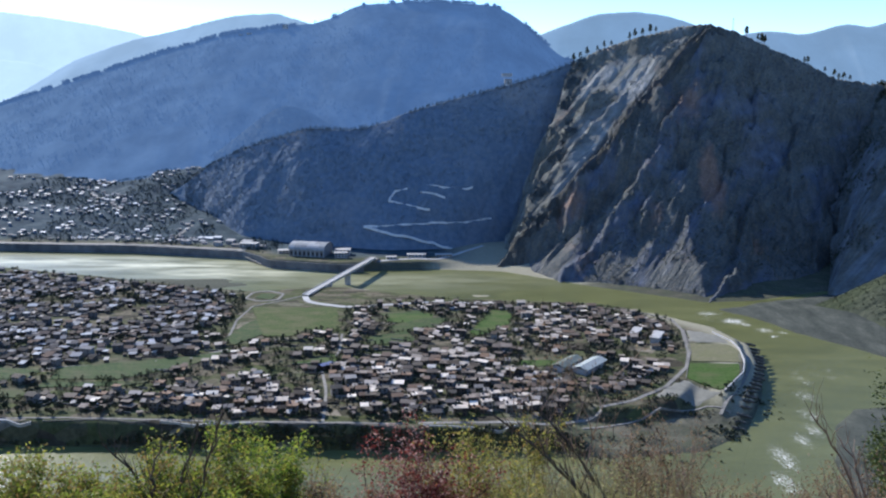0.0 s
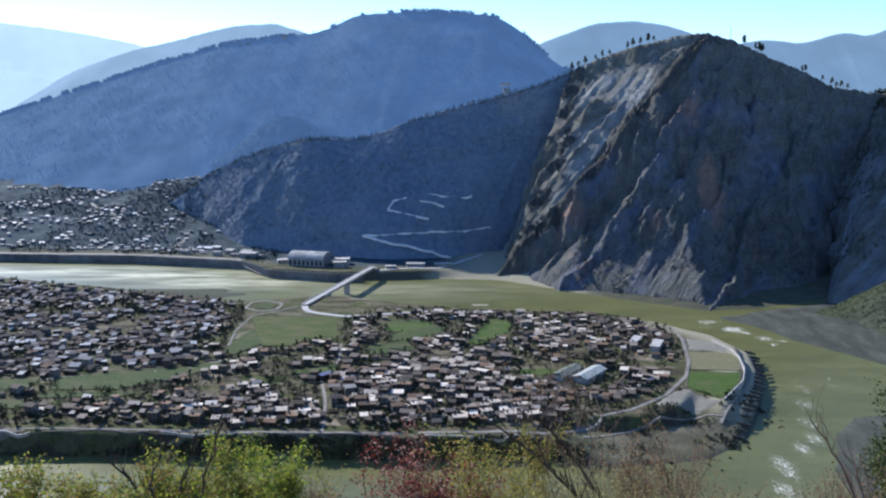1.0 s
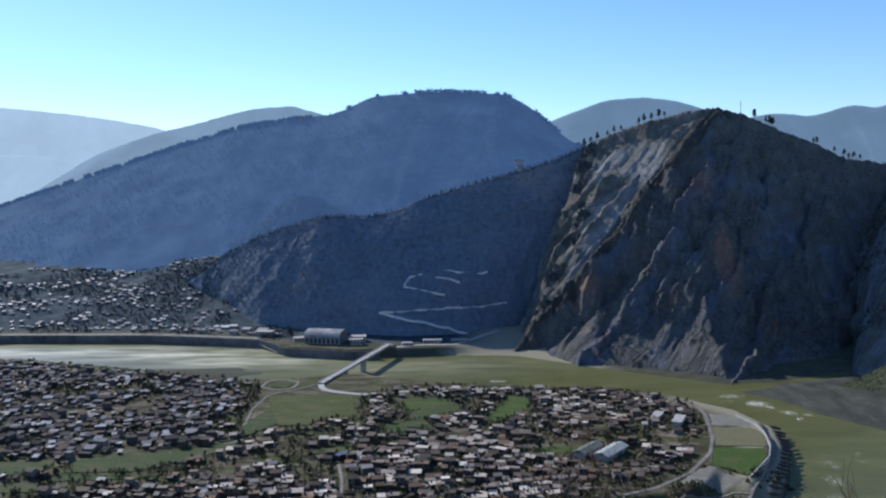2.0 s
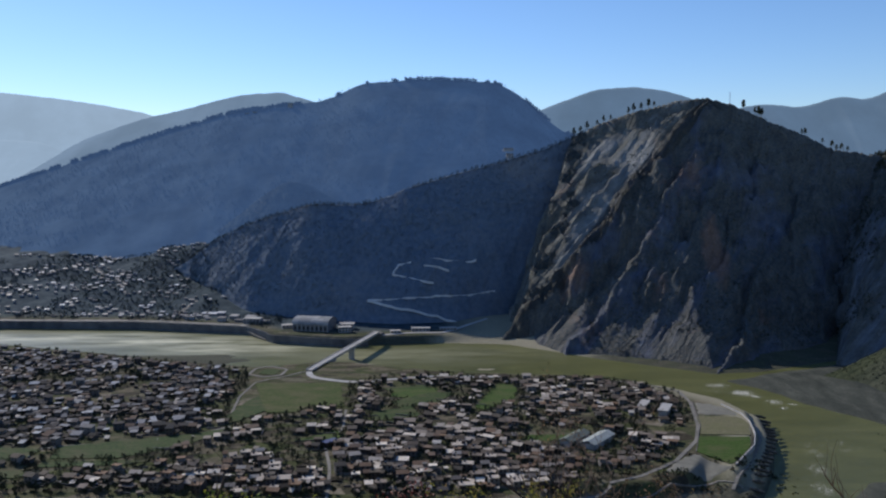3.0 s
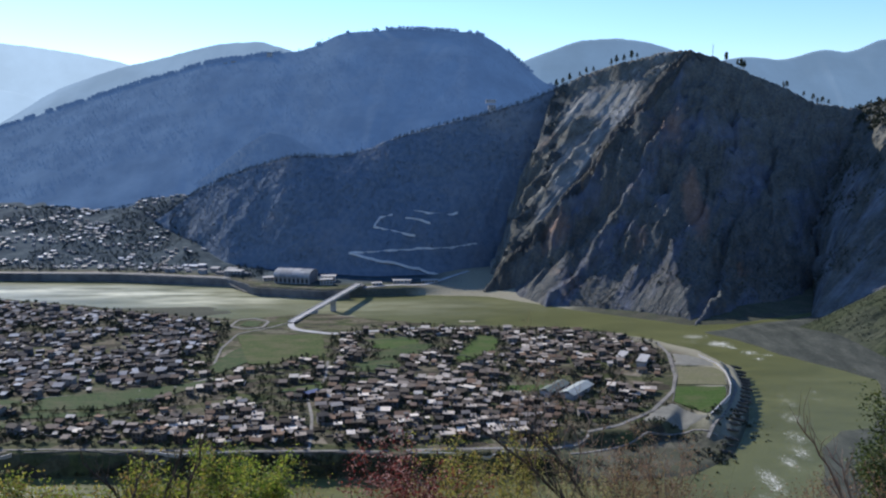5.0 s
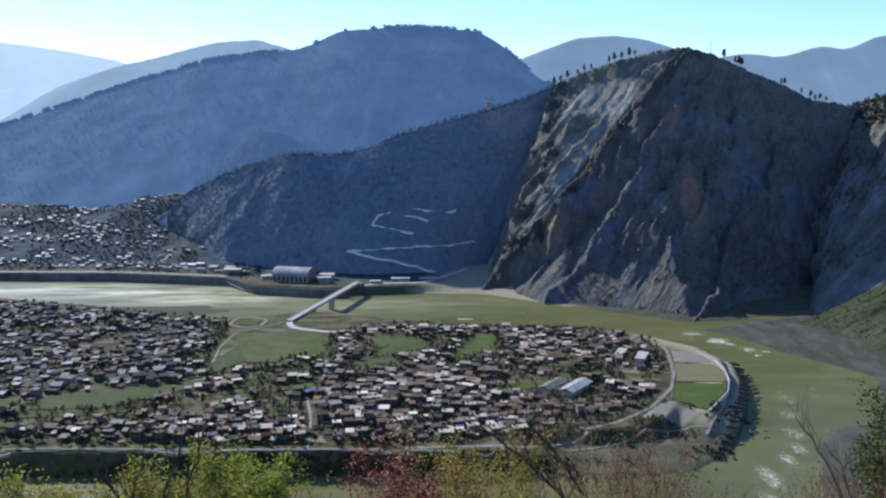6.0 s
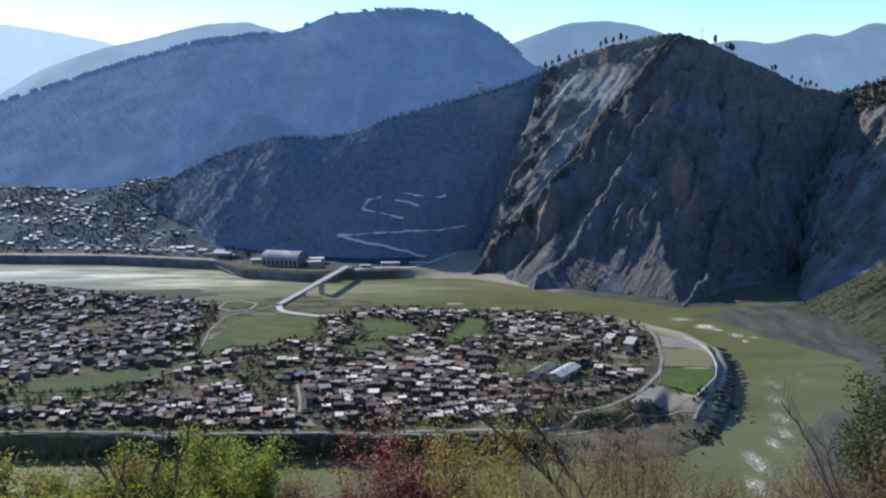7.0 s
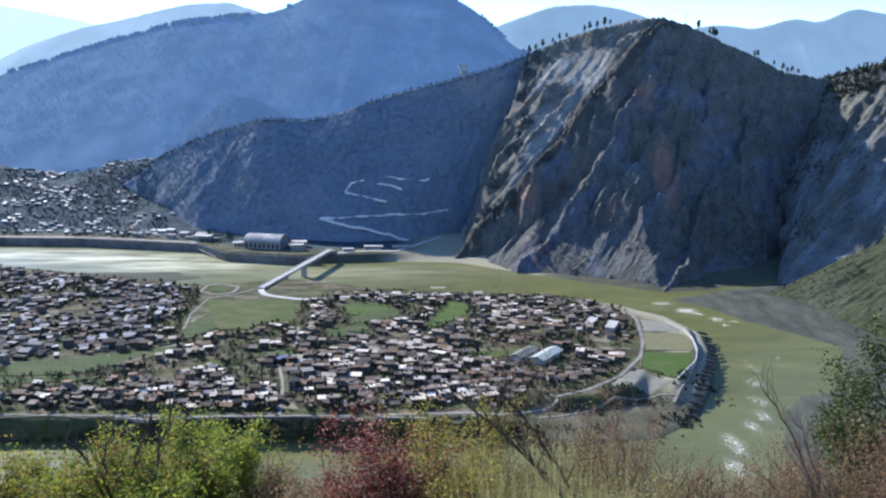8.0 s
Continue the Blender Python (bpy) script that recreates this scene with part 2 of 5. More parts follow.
HAZE_KNOLL = haze_ridge_material("knoll_haze_glow", (0.30, 0.50, 0.92), 0.19, (0.06, 0.07, 0.065), 0.02)
RIDGE_FAR = haze_ridge_material("far_ridge_haze_glow", (0.31, 0.43, 0.54), 0.62)
RIDGE_WEST = haze_ridge_material("west_ridge_haze_glow", (0.58, 0.70, 0.76), 0.95)
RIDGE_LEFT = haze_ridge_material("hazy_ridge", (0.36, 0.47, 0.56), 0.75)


# ---- numbers and meshes ----
def vnoise(x, y, seed=0):
    xi, yi = np.floor(x).astype(np.int64), np.floor(y).astype(np.int64)
    fx, fy = x - xi, y - yi
    fx, fy = fx * fx * (3 - 2 * fx), fy * fy * (3 - 2 * fy)

    def h(a, b):
        k = (a * 374761393 + b * 668265263 + seed * 974711) & 0xFFFFFFFF
        k = ((k ^ (k >> 13)) * 1274126177) & 0xFFFFFFFF
        return ((k ^ (k >> 16)) & 0xFFFF) / 65535.0

    return (h(xi, yi) * (1 - fx) + h(xi + 1, yi) * fx) * (1 - fy) + (h(xi, yi + 1) * (1 - fx) + h(xi + 1, yi + 1) * fx) * fy


def fbm(x, y, octaves=5, seed=0, gain=0.5):
    total, amp, norm = 0.0, 1.0, 0.0
    for k in range(octaves):
        total = total + amp * vnoise(x * 2**k + 17.3 * k, y * 2**k - 9.1 * k, seed + k)
        norm, amp = norm + amp, amp * gain
    return total / norm


def ridged(x, y, octaves=4, seed=0):
    total, amp, norm = 0.0, 1.0, 0.0
    for k in range(octaves):
        total = total + amp * (1 - np.abs(2 * vnoise(x * 2**k + 5.7 * k, y * 2**k + 3.3 * k, seed + k) - 1))
        norm, amp = norm + amp, amp * 0.5
    return total / norm


def smooth(a, b, x):
    t = np.clip((x - a) / (b - a), 0, 1)
    return t * t * (3 - 2 * t)


def grid_mesh(name, P, material, flow=None):
    """A mesh object of a grid of points P[i, j] = (x, y, z), shaded smooth. flow: metres across and along the fall lines, for streaks."""
    nu, nv = P.shape[:2]
    idx = np.arange(nu * nv).reshape(nu, nv)
    q = np.stack([idx[:-1, :-1], idx[1:, :-1], idx[1:, 1:], idx[:-1, 1:]], -1).reshape(-1, 4)
    me = bpy.data.meshes.new(name)
    me.from_pydata(P.reshape(-1, 3).tolist(), [], q.tolist())
    me.polygons.foreach_set("use_smooth", np.ones(len(q), dtype=bool))
    me.materials.append(material)
    if flow is not None:
        a = me.attributes.new("flow", "FLOAT_VECTOR", "POINT")
        a.data.foreach_set("vector", flow.astype(np.float32).ravel())
    return new(name, me)


def sdf(poly, X, Y):
    """Signed distance to a closed outline, positive inside."""
    p = np.array(poly, float)
    best, inside = np.full(X.shape, 1e9), np.zeros(X.shape, bool)
    for (ax, ay), (bx, by) in zip(p, np.roll(p, -1, 0)):
        ex, ey = bx - ax, by - ay
        t = np.clip(((X - ax) * ex + (Y - ay) * ey) / (ex * ex + ey * ey), 0, 1)
        best = np.minimum(best, np.hypot(X - ax - t * ex, Y - ay - t * ey))
        c = (ay > Y) != (by > Y)
        with np.errstate(divide="ignore", invalid="ignore"):
            inside ^= c & (X < (bx - ax) * (Y - ay) / (by - ay if by != ay else 1e-9) + ax)
    return np.where(inside, best, -best)


# ---- the plan ----
RIVER_Z = -16.0
TERRACE = [(-900, 560), (-438, 561), (-277, 571), (-156, 564), (-22, 562), (71, 564), (126, 553), (185, 564), (223, 592), (259, 660),
           (288, 732), (299, 780), (287, 828), (238, 881), (170, 914), (75, 925), (-16, 946), (-91, 973), (-120, 990), (-165, 985),
           (-230, 965), (-276, 979), (-462, 1049), (-598, 1100), (-900, 1140)]
FAR_BANK = [(-1500, 1240), (-942, 1255), (-700, 1291), (-489, 1277), (-302, 1234), (-248, 1174), (-147, 1148), (-11, 1160), (40, 1150),
            (85, 1140), (121, 1112), (195, 1053), (317, 973), (381, 981), (504, 1038), (584, 1069), (900, 1100)]
EAST_BANK = [(316, 949), (347, 906), (369, 851), (406, 802), (426, 766), (400, 700), (361, 650), (330, 644), (298, 604), (267, 544), (255, 480),
             (255, 380), (900, 380), (900, 1150), (584, 1069), (381, 985)]


def ground_z(X, Y):
    """Height of the valley floor, and how much of it is earth."""
    wob = (fbm(X / 40, Y / 40, 4, 3) - 0.5) * 14
    d = sdf(TERRACE, X, Y) + wob * (0.5 - 0.3 * smooth(150, 230, X))
    near = smooth(620, 560, Y) * smooth(160, 60, X)            # the steep river cliff
    slope = 26 - 19 * near - 12 * smooth(180, 240, X) * (1 - near)
    z = -17.6 + (fbm(X / 60, Y / 25, 4, 8) - 0.5) * 2.2
    # gravel bars that rise out of the water behind the town
    sand = 0.0 * X
    for bx, by, sx, sy, h in ((-375, 1068, 120, 32, 3.8), (-282, 1012, 26, 16, 3.6), (-150, 1040, 120, 24, 1.3), (40, 1010, 110, 20, 1.1), (150, 960, 80, 14, 1.0), (60, 1170, 70, 30, 2.0)):
        bar = np.exp(-((X - bx) / sx) ** 2 - ((Y - by + wob) / sy) ** 2)
        z = z + h * bar
        sand = sand + bar * (0.9 if (bx, by) != (-375, 1068) else -0.8)
    low = smooth(50, 130, X) * smooth(690, 610, Y)                 # the low bank below the sports field
    levee = smooth(195, 225, X) * smooth(590, 640, Y) * smooth(940, 880, Y)
    bench = 3.0 * smooth(-10, -1, d) + 6.0 * np.clip((d + 1) / 38, 0, 1) + 8.5 * smooth(37, 47, d)
    outer = 3.0 * smooth(-9, -3, d) + 9.0 * smooth(-5, 4, d) + 5.5 * smooth(10, 14, d)
    terrace = 17.5 * smooth(-slope, 2, d) * (1 - low) + bench * low
    terrace = RIVER_Z - 1.5 + terrace * (1 - levee) + outer * levee
    earth = np.maximum(smooth(-6, 3, d), near * smooth(-9, -5, d)) * (1 - np.maximum(0.6 * low, 0.95 * levee) * smooth(48, 20, d))
    sand = sand + 0.5 * np.maximum(0.5 * low, 1.8 * levee) * smooth(-8, 4, d) * smooth(46, 30, d)
    yf = np.interp(X, *np.array(FAR_BANK, float).T)
    west = smooth(70, -40, X)
    df = Y - yf + wob * 0.25 * (1 - west)
    far = RIVER_Z - 1.5 + (3.5 + 9 * west) * smooth(-2 - 6 * (1 - west), 6 + 60 * (1 - west), df)
    far = far + west * smooth(-250, -420, X) * np.clip(df - 60, 0, 330) * (0.13 + 0.14 * fbm(X / 130, Y / 130, 4, 66)) + (1 - west) * np.clip(df, 0, 120) * 0.12
    earth = np.maximum(earth, smooth(0, 20, df) * (0.35 + 0.65 * west))
    meadow = west * smooth(14, 70, df)
    de = sdf(EAST_BANK, X, Y) + wob * 0.7
    east = RIVER_Z - 1.5 + 4.5 * smooth(-10, 30, de) + np.maximum(0, de - 40) * 0.10
    z = np.maximum(np.maximum(z, terrace), np.maximum(far, east))
    shingle = smooth(-4, 14, de)
    fan = smooth(-40, 30, X) * smooth(260, 150, X) * smooth(-12, 12, df)
    sand, earth = sand + 0.6 * fan, earth * (1 - fan)
    return z + (fbm(X / 14, Y / 14, 3, 5) - 0.5) * 0.8 * np.maximum(earth, 0.2), earth, np.clip(sand, 0, 1), meadow, shingle


def axis(points):
    """Coordinates with their own step in each stretch: (from, to, step), ..."""
    return np.unique(np.concatenate([np.arange(a, b, s) for a, b, s in points] + [[points[-1][1]]]))


def build_ground():
    xs = axis([(-4800, -1000, 200), (-1000, -640, 12), (-640, 520, 3.2), (520, 900, 10), (900, 4800, 200)])
    ys = axis([(-600, 300, 60), (300, 520, 8), (520, 1000, 3.2), (1000, 1320, 4), (1320, 1800, 20), (1800, 4900, 200)])
    X, Y = np.meshgrid(xs, ys, indexing="ij")
    Z, earth, sand, meadow, shingle = ground_z(X, Y)
    ob = grid_mesh("ground", np.stack([X, Y, Z], -1), GRAVEL)
    for name, values in (("earth", earth), ("sand", sand), ("meadow", meadow), ("shingle", shingle)):
        a = ob.data.attributes.new(name, "FLOAT", "POINT")
        a.data.foreach_set("value", values.ravel().astype(np.float32))
    return tagged(ob, "valley floor of grey gravel, sand and bare earth", "ground", kind="structure")


build_ground()
xs, ys = axis([(-1600, -900, 40), (-900, 0, 12), (0, 460, 5), (460, 1000, 40)]), axis([(360, 980, 5), (980, 1420, 20)])
X, Y = np.meshgrid(xs, ys, indexing="ij")
water = grid_mesh("water", np.stack([X, Y, np.full_like(X, RIVER_Z)], -1), WATER)
foam = 0 * X
for fx, fy, sx, sy, amount in ((306, 929, 22, 14, 0.6), (324, 897, 20, 18, 0.66), (333, 884, 9, 10, 0.66), (345, 862, 14, 14, 0.6), (346, 840, 6, 7, 0.72), (361, 853, 7, 7, 0.66), (300, 908, 40, 26, 0.36),
                               (355, 734, 4, 6, 0.58), (352, 714, 5, 6, 0.62), (363, 717, 4, 5, 0.6), (349, 687, 4, 5, 0.58), (318, 725, 5, 6, 0.52), (335, 728, 40, 46, 0.3), (372, 765, 36, 22, 0.34),
                               (306, 668, 14, 24, 0.5), (292, 626, 13, 26, 0.52), (282, 597, 11, 18, 0.56), (266, 578, 10, 22, 0.56), (320, 705, 12, 22, 0.46), (240, 548, 12, 34, 0.58), (226, 510, 12, 26, 0.58),
                               (230, 905, 80, 14, 0.32), (-60, 540, 90, 5, 0.3), (60, 548, 30, 4, 0.42), (110, 545, 22, 5, 0.5)):
    foam = np.maximum(foam, amount * np.exp(-((X - fx) / sx) ** 2 - ((Y - fy) / sy) ** 2))
# Where the far west water is pale with silt and painted sun glint.
silt_glint = np.zeros_like(X)
for fx, fy, sx, sy, amount in ((-620, 1215, 240, 26, 1.0), (-400, 1180, 190, 34, 1.0), (-300, 1130, 120, 36, 0.9), (-60, 1090, 160, 40, 0.35), (-480, 1245, 300, 12, 0.6)):
    silt_glint = np.maximum(silt_glint, amount * np.exp(-((X - fx) / sx) ** 2 - ((Y - fy) / sy) ** 2))
a = water.data.attributes.new("silt_glint", "FLOAT", "POINT")
a.data.foreach_set("value", silt_glint.ravel().astype(np.float32))
a = water.data.attributes.new("foam", "FLOAT", "POINT")
a.data.foreach_set("value", foam.ravel().astype(np.float32))
tagged(water, "green silty river bending round the town", "river", kind="structure")


def mountain(name, crest, foot, material, label, nu=260, nv=130, rib=20.0, rib_len=70.0, skew=0.0, bulge=0.0, rough=6.0, back=500.0, seed=1, small=0.0, small_len=25.0, ragged=0.0):
    """A slope between a foot line and a crest line, with ribs and gullies down its fall lines, and a back that falls away."""
    def line(pts, u):
        p = np.array(pts, float)
        s = np.r_[0, np.cumsum(np.hypot(*np.diff(p[:, :2], axis=0).T))]
        s /= s[-1]
        q = np.stack([np.interp(u, s, p[:, k]) for k in range(3)], -1)
        w = np.minimum(6, nu // 30)
        ker = np.ones(2 * w + 1) / (2 * w + 1)
        pad = np.pad(q, ((w, w), (0, 0)), mode="reflect", reflect_type="odd")
        return np.stack([np.convolve(pad[:, k], ker, "valid") for k in range(3)], -1), s, np.hypot(*np.diff(p[:, :2], axis=0).T).sum()

    u = np.linspace(0, 1, nu)
    C, _, length = line(crest, u)
    F, _, _ = line(foot, u)
    v = np.linspace(0, 1, nv)
    V = np.broadcast_to(v, (nu, nv))
    P = F[:, None] * (1 - V[..., None]) + C[:, None] * V[..., None]
    P[..., 2] += bulge * (C[:, None, 2] - F[:, None, 2]) * V * (1 - V)
    across = C - F
    n = np.stack([-across[:, 0], -across[:, 1], np.hypot(across[:, 0], across[:, 1]) * 0.6], -1)
    n /= np.linalg.norm(n, axis=1)[:, None]
    S = u[:, None] * length / rib_len
    height = (C - F)[:, None, 2] / rib_len
    warp = (fbm(S * 0.45, V * height * 0.3, 3, seed + 40) - 0.5) * 1.1
    r = ridged(S + warp + skew * V, V * height * 0.10 + warp * 0.3, 4, seed)
    r = r - 0.5
    fine = fbm(S * 5, V * height * 4, 4, seed + 9) - 0.5
    env = np.clip(np.minimum(V * 4, (1 - V) * 3.5), 0, 1)
    disp = rib * r * env + rough * fine * np.clip(np.minimum(V * 6, (1 - V) * 6), 0.15, 1)
    if small:
        k = rib_len / small_len
        disp = disp + small * (ridged((S + warp + skew * V) * k, V * height * 0.14 * k ** 0.5 + warp, 4, seed + 70) - 0.5) * env
    P = P + n[:, None] * disp[..., None]
    P[:, -1, 2] += (fbm(u * length / 25, u * 0, 4, seed + 3) - 0.5) * 5
    if ragged:
        edge = (fbm(v * 9, v * 0, 4, seed + 80) - 0.5) * ragged * np.clip(v * 5, 0, 1) * np.clip((1 - v) * 5, 0, 1)
        P[..., 0] += edge * np.exp(-u[:, None] * 12)
    rows = [P]
    for k in (0.25, 0.6, 1.0):
        b = P[:, -1] + np.stack([u * 0, u * 0 + back * k, -(P[:, -1, 2] - F[:, 2]) * k], -1)
        rows.append(b[:, None])
    up = np.concatenate([V * (C - F)[:, None, 2], np.repeat((C - F)[:, 2:], 3, 1)], 1)
    over = np.concatenate([(S + warp * 0.5 + skew * V) * rib_len, np.repeat((S[:, -1:] + skew) * rib_len, 3, 1)], 1) * np.ones_like(up)
    ob = grid_mesh(name, np.concatenate(rows, 1), material, np.stack([over, up, 0 * up], -1))
    a = ob.data.attributes.new("thicket", "FLOAT", "POINT")         # woods on the upper slope
    a.data.foreach_set("value", np.concatenate([smooth(0.55, 0.85, V), np.ones((nu, 3))], 1).ravel().astype(np.float32))
    return tagged(ob, label, "mountain", kind="structure"), P


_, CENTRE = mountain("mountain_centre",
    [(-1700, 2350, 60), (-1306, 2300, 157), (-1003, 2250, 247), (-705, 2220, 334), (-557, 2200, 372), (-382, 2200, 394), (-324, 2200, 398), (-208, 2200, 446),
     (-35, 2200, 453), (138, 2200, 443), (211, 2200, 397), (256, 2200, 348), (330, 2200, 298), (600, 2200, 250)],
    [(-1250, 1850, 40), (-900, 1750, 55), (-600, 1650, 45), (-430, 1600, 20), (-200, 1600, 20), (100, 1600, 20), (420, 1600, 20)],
    HAZE_FOREST, "tall shaded mountain covered with scrub and pine forest", nu=420, nv=150, rib=13, rib_len=240, rough=7, seed=2, bulge=0.1, skew=-0.5)

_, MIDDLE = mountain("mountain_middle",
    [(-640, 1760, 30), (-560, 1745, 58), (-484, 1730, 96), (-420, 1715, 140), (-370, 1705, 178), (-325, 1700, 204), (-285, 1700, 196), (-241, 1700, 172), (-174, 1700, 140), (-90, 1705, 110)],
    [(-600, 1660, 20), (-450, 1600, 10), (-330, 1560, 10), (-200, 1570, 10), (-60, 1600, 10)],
    HAZE_KNOLL, "wooded knoll before the tall mountain", nu=240, nv=110, rib=22, rib_len=70, rough=15, seed=19, bulge=0.08, skew=-0.6)

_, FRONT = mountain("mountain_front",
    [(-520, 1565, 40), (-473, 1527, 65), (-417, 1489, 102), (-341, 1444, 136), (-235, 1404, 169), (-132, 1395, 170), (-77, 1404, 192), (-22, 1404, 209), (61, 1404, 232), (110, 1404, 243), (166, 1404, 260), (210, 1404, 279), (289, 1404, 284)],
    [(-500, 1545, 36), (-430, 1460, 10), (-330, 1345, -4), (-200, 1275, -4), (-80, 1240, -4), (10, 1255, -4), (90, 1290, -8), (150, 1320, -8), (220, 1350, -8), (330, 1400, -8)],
    HAZY_FOOTHILL, "dark wooded foothill with a road cut in hairpin bends", nu=380, nv=130, rib=17, rib_len=130, rough=9, seed=15, bulge=0.1, skew=-1.1)

def ridge_mountain(name, ridges, outline, parting, x_axis, y_axis, material, label, fall=1.6, base=-24.0, small=23.0, rough=11.0, seed=5, lean=(0.77, -0.64), face=((402, 1310, 336), (201, 1400, 275), (89, 1180, 4))):
    """A mountain raised over a skeleton of ridge lines, the first its skyline: the ground falls away on both sides of each,
    down to a body within the outline that lies deep on one side of the parting line and shallow on the other."""
    X, Y = np.meshgrid(x_axis, y_axis, indexing="ij")
    wx, wy = (fbm(X / 38, Y / 38, 5, seed + 1, 0.6) - 0.5) * 40, (fbm(X / 38, Y / 38, 5, seed + 2, 0.6) - 0.5) * 40

    def raised(line, steep, calm):
        top, far, level = np.full(X.shape, -1e9), np.full(X.shape, 1e9), np.zeros_like(X)
        for (ax, ay, az), (bx, by, bz) in zip(line, line[1:]):
            ex, ey = bx - ax, by - ay
            n = math.hypot(ex, ey)
            t = np.clip(((X + wx * calm - ax) * ex + (Y + wy * calm - ay) * ey) / (n * n), 0, 1)
            d = np.hypot(X + wx * calm - ax - t * ex, Y + wy * calm - ay - t * ey)
            z = az + (bz - az) * t
            top = np.maximum(top, z - fall * steep * d)
            level, far = np.where(d < far, z, level), np.minimum(far, d)
        return top, far, level

    best, soft = np.full(X.shape, -1e9), np.zeros_like(X)
    for k, (line, steep) in enumerate(ridges):
        top, far, level = raised(line, steep, 0.3 if k == 0 else 1.0)
        if k == 0:
            sky_far, sky_level = far, level
        best, soft = np.maximum(best, top), soft + np.exp((np.maximum(top, base - 40) - 100) / 5.0)
    edge = sdf(outline, X, Y) + (fbm(X / 40, Y / 40, 5, seed + 20, 0.65) - 0.5) * 80 * smooth(1200, 1260, Y) * smooth(270, 200, X)
    foot = np.maximum(edge, 0.0)
    q = sky_far / (sky_far + np.minimum(foot, 600) + 1e-6)
    px = np.interp(Y, *np.array(sorted((p[1], p[0]) for p in parting), float).T)
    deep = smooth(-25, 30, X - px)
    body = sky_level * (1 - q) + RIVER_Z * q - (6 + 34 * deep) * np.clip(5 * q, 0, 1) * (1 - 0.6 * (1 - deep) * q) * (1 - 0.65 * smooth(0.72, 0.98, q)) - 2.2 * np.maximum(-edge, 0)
    Z = np.maximum(0.5 * best + 0.5 * (5.0 * np.log(soft) + 100), body)
    (ax, ay, az), (bx, by, bz), (cx, cy, cz) = face                # the open flank is one smooth face
    gx, gy = np.linalg.solve([[bx - ax, by - ay], [cx - ax, cy - ay]], [bz - az, cz - az])
    plane = az + gx * (X - ax) + gy * (Y - ay) - 4 + (fbm(X / 60, Y / 60, 3, seed + 30) - 0.5) * 12
    Z = Z + smooth(-3, 8, sdf([p[:2] for p in face], X, Y)) * (np.maximum(Z, plane) - Z)
    rise = np.clip((Z - RIVER_Z) / 60, 0, 1) * np.clip(sky_far / 25, 0.1, 1) * (0.55 + 0.45 * deep)
    A = (X * lean[0] + Y * lean[1]) * deep + (X * 0.358 - Y * 0.934) * (1 - deep) + wx * 0.6
    Z0 = Z.copy()
    Z = Z + rise * (small * (ridged(A / 34, Z0 / 190, 4, seed + 5) - 0.55) + 0.4 * small * (ridged(A / 12 + Z0 / 300, Z0 / 45, 4, seed + 7) - 0.55))
    Z = Z + rough * (fbm(X / 20, Y / 20, 6, seed + 9, 0.6) - 0.5) * (0.3 + 0.7 * rise)
    Z = Z - 1.3 * np.maximum(-edge - 2, 0) * (X < outline[0][0] + 8) * smooth(1185, 1215, Y)      # the sheer west end
    Z = np.maximum(Z, base)
    P = np.stack([X, Y, Z], -1)
    ob = grid_mesh(name, P, material, np.stack([A, Z0, 0 * A], -1))
    rust = 0 * X                                                  # bare reddish earth slips
    for rx, ry, sx, sy, amount in ((372, 1150, 18, 36, 1.0), (357, 1240, 34, 30, 0.6), (184, 1190, 30, 24, 0.55), (290, 1130, 22, 26, 0.5)):
        rust = np.maximum(rust, amount * np.exp(-((X - rx) / sx) ** 2 - ((Y - ry) / sy) ** 2))
    west = np.abs(sdf([(-400, 1500), (201, 1400), (184, 1365), (171, 1320), (154, 1265), (122, 1215), (89, 1180), (-400, 1100)], X, Y))
    thicket = np.maximum(np.exp(-(west / 34) ** 2), 0.7 * np.exp(-(sky_far / 22) ** 2))           # woods that climb in from the foothill and the crest
    # bare thins the scrub and marks the lit flank, painted paler than the shaded sides
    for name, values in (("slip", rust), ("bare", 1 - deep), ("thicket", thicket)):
        a = ob.data.attributes.new(name, "FLOAT", "POINT")
        a.data.foreach_set("value", values.ravel().astype(np.float32))
    return tagged(ob, label, "mountain", kind="structure"), P


SKYLINE = [(201, 1400, 275), (252, 1380, 300), (308, 1350, 319), (364, 1330, 333), (402, 1310, 336), (447, 1315, 324), (495, 1322, 305), (561, 1330, 279), (621, 1340, 254), (662, 1350, 249), (746, 1370, 240)]
NOSE = [(402, 1310, 334), (302, 1270, 232), (195, 1215, 114), (116, 1190, 31), (89, 1180, 4)]
ribs = [[(379, 1270, 272), (295, 1190, 134), (205, 1120, 34), (151, 1080, -15)], [(420, 1260, 252), (344, 1160, 122), (260, 1090, 24), (209, 1050, -18)],
        [(440, 1240, 205), (372, 1135, 92), (295, 1055, 8), (264, 1020, -17)], [(474, 1280, 245), (446, 1170, 115), (382, 1050, 20), (321, 975, -17)],
        [(540, 1290, 215), (499, 1190, 103), (449, 1090, 12), (410, 1030, -20)], [(594, 1310, 206), (554, 1220, 93), (504, 1110, 4), (480, 1060, -20)]]
ribs = [[(x, y, z - (0, 2, 4, 0)[k]) for k, (x, y, z) in enumerate(r)] for r in ribs]
ribs += [[tuple((p + q) / 2 - (0, 0, 9)[i] for i, (p, q) in enumerate(zip(a, b))) for a, b in zip(r0, r1)] for r0, r1 in zip(ribs, ribs[1:])]
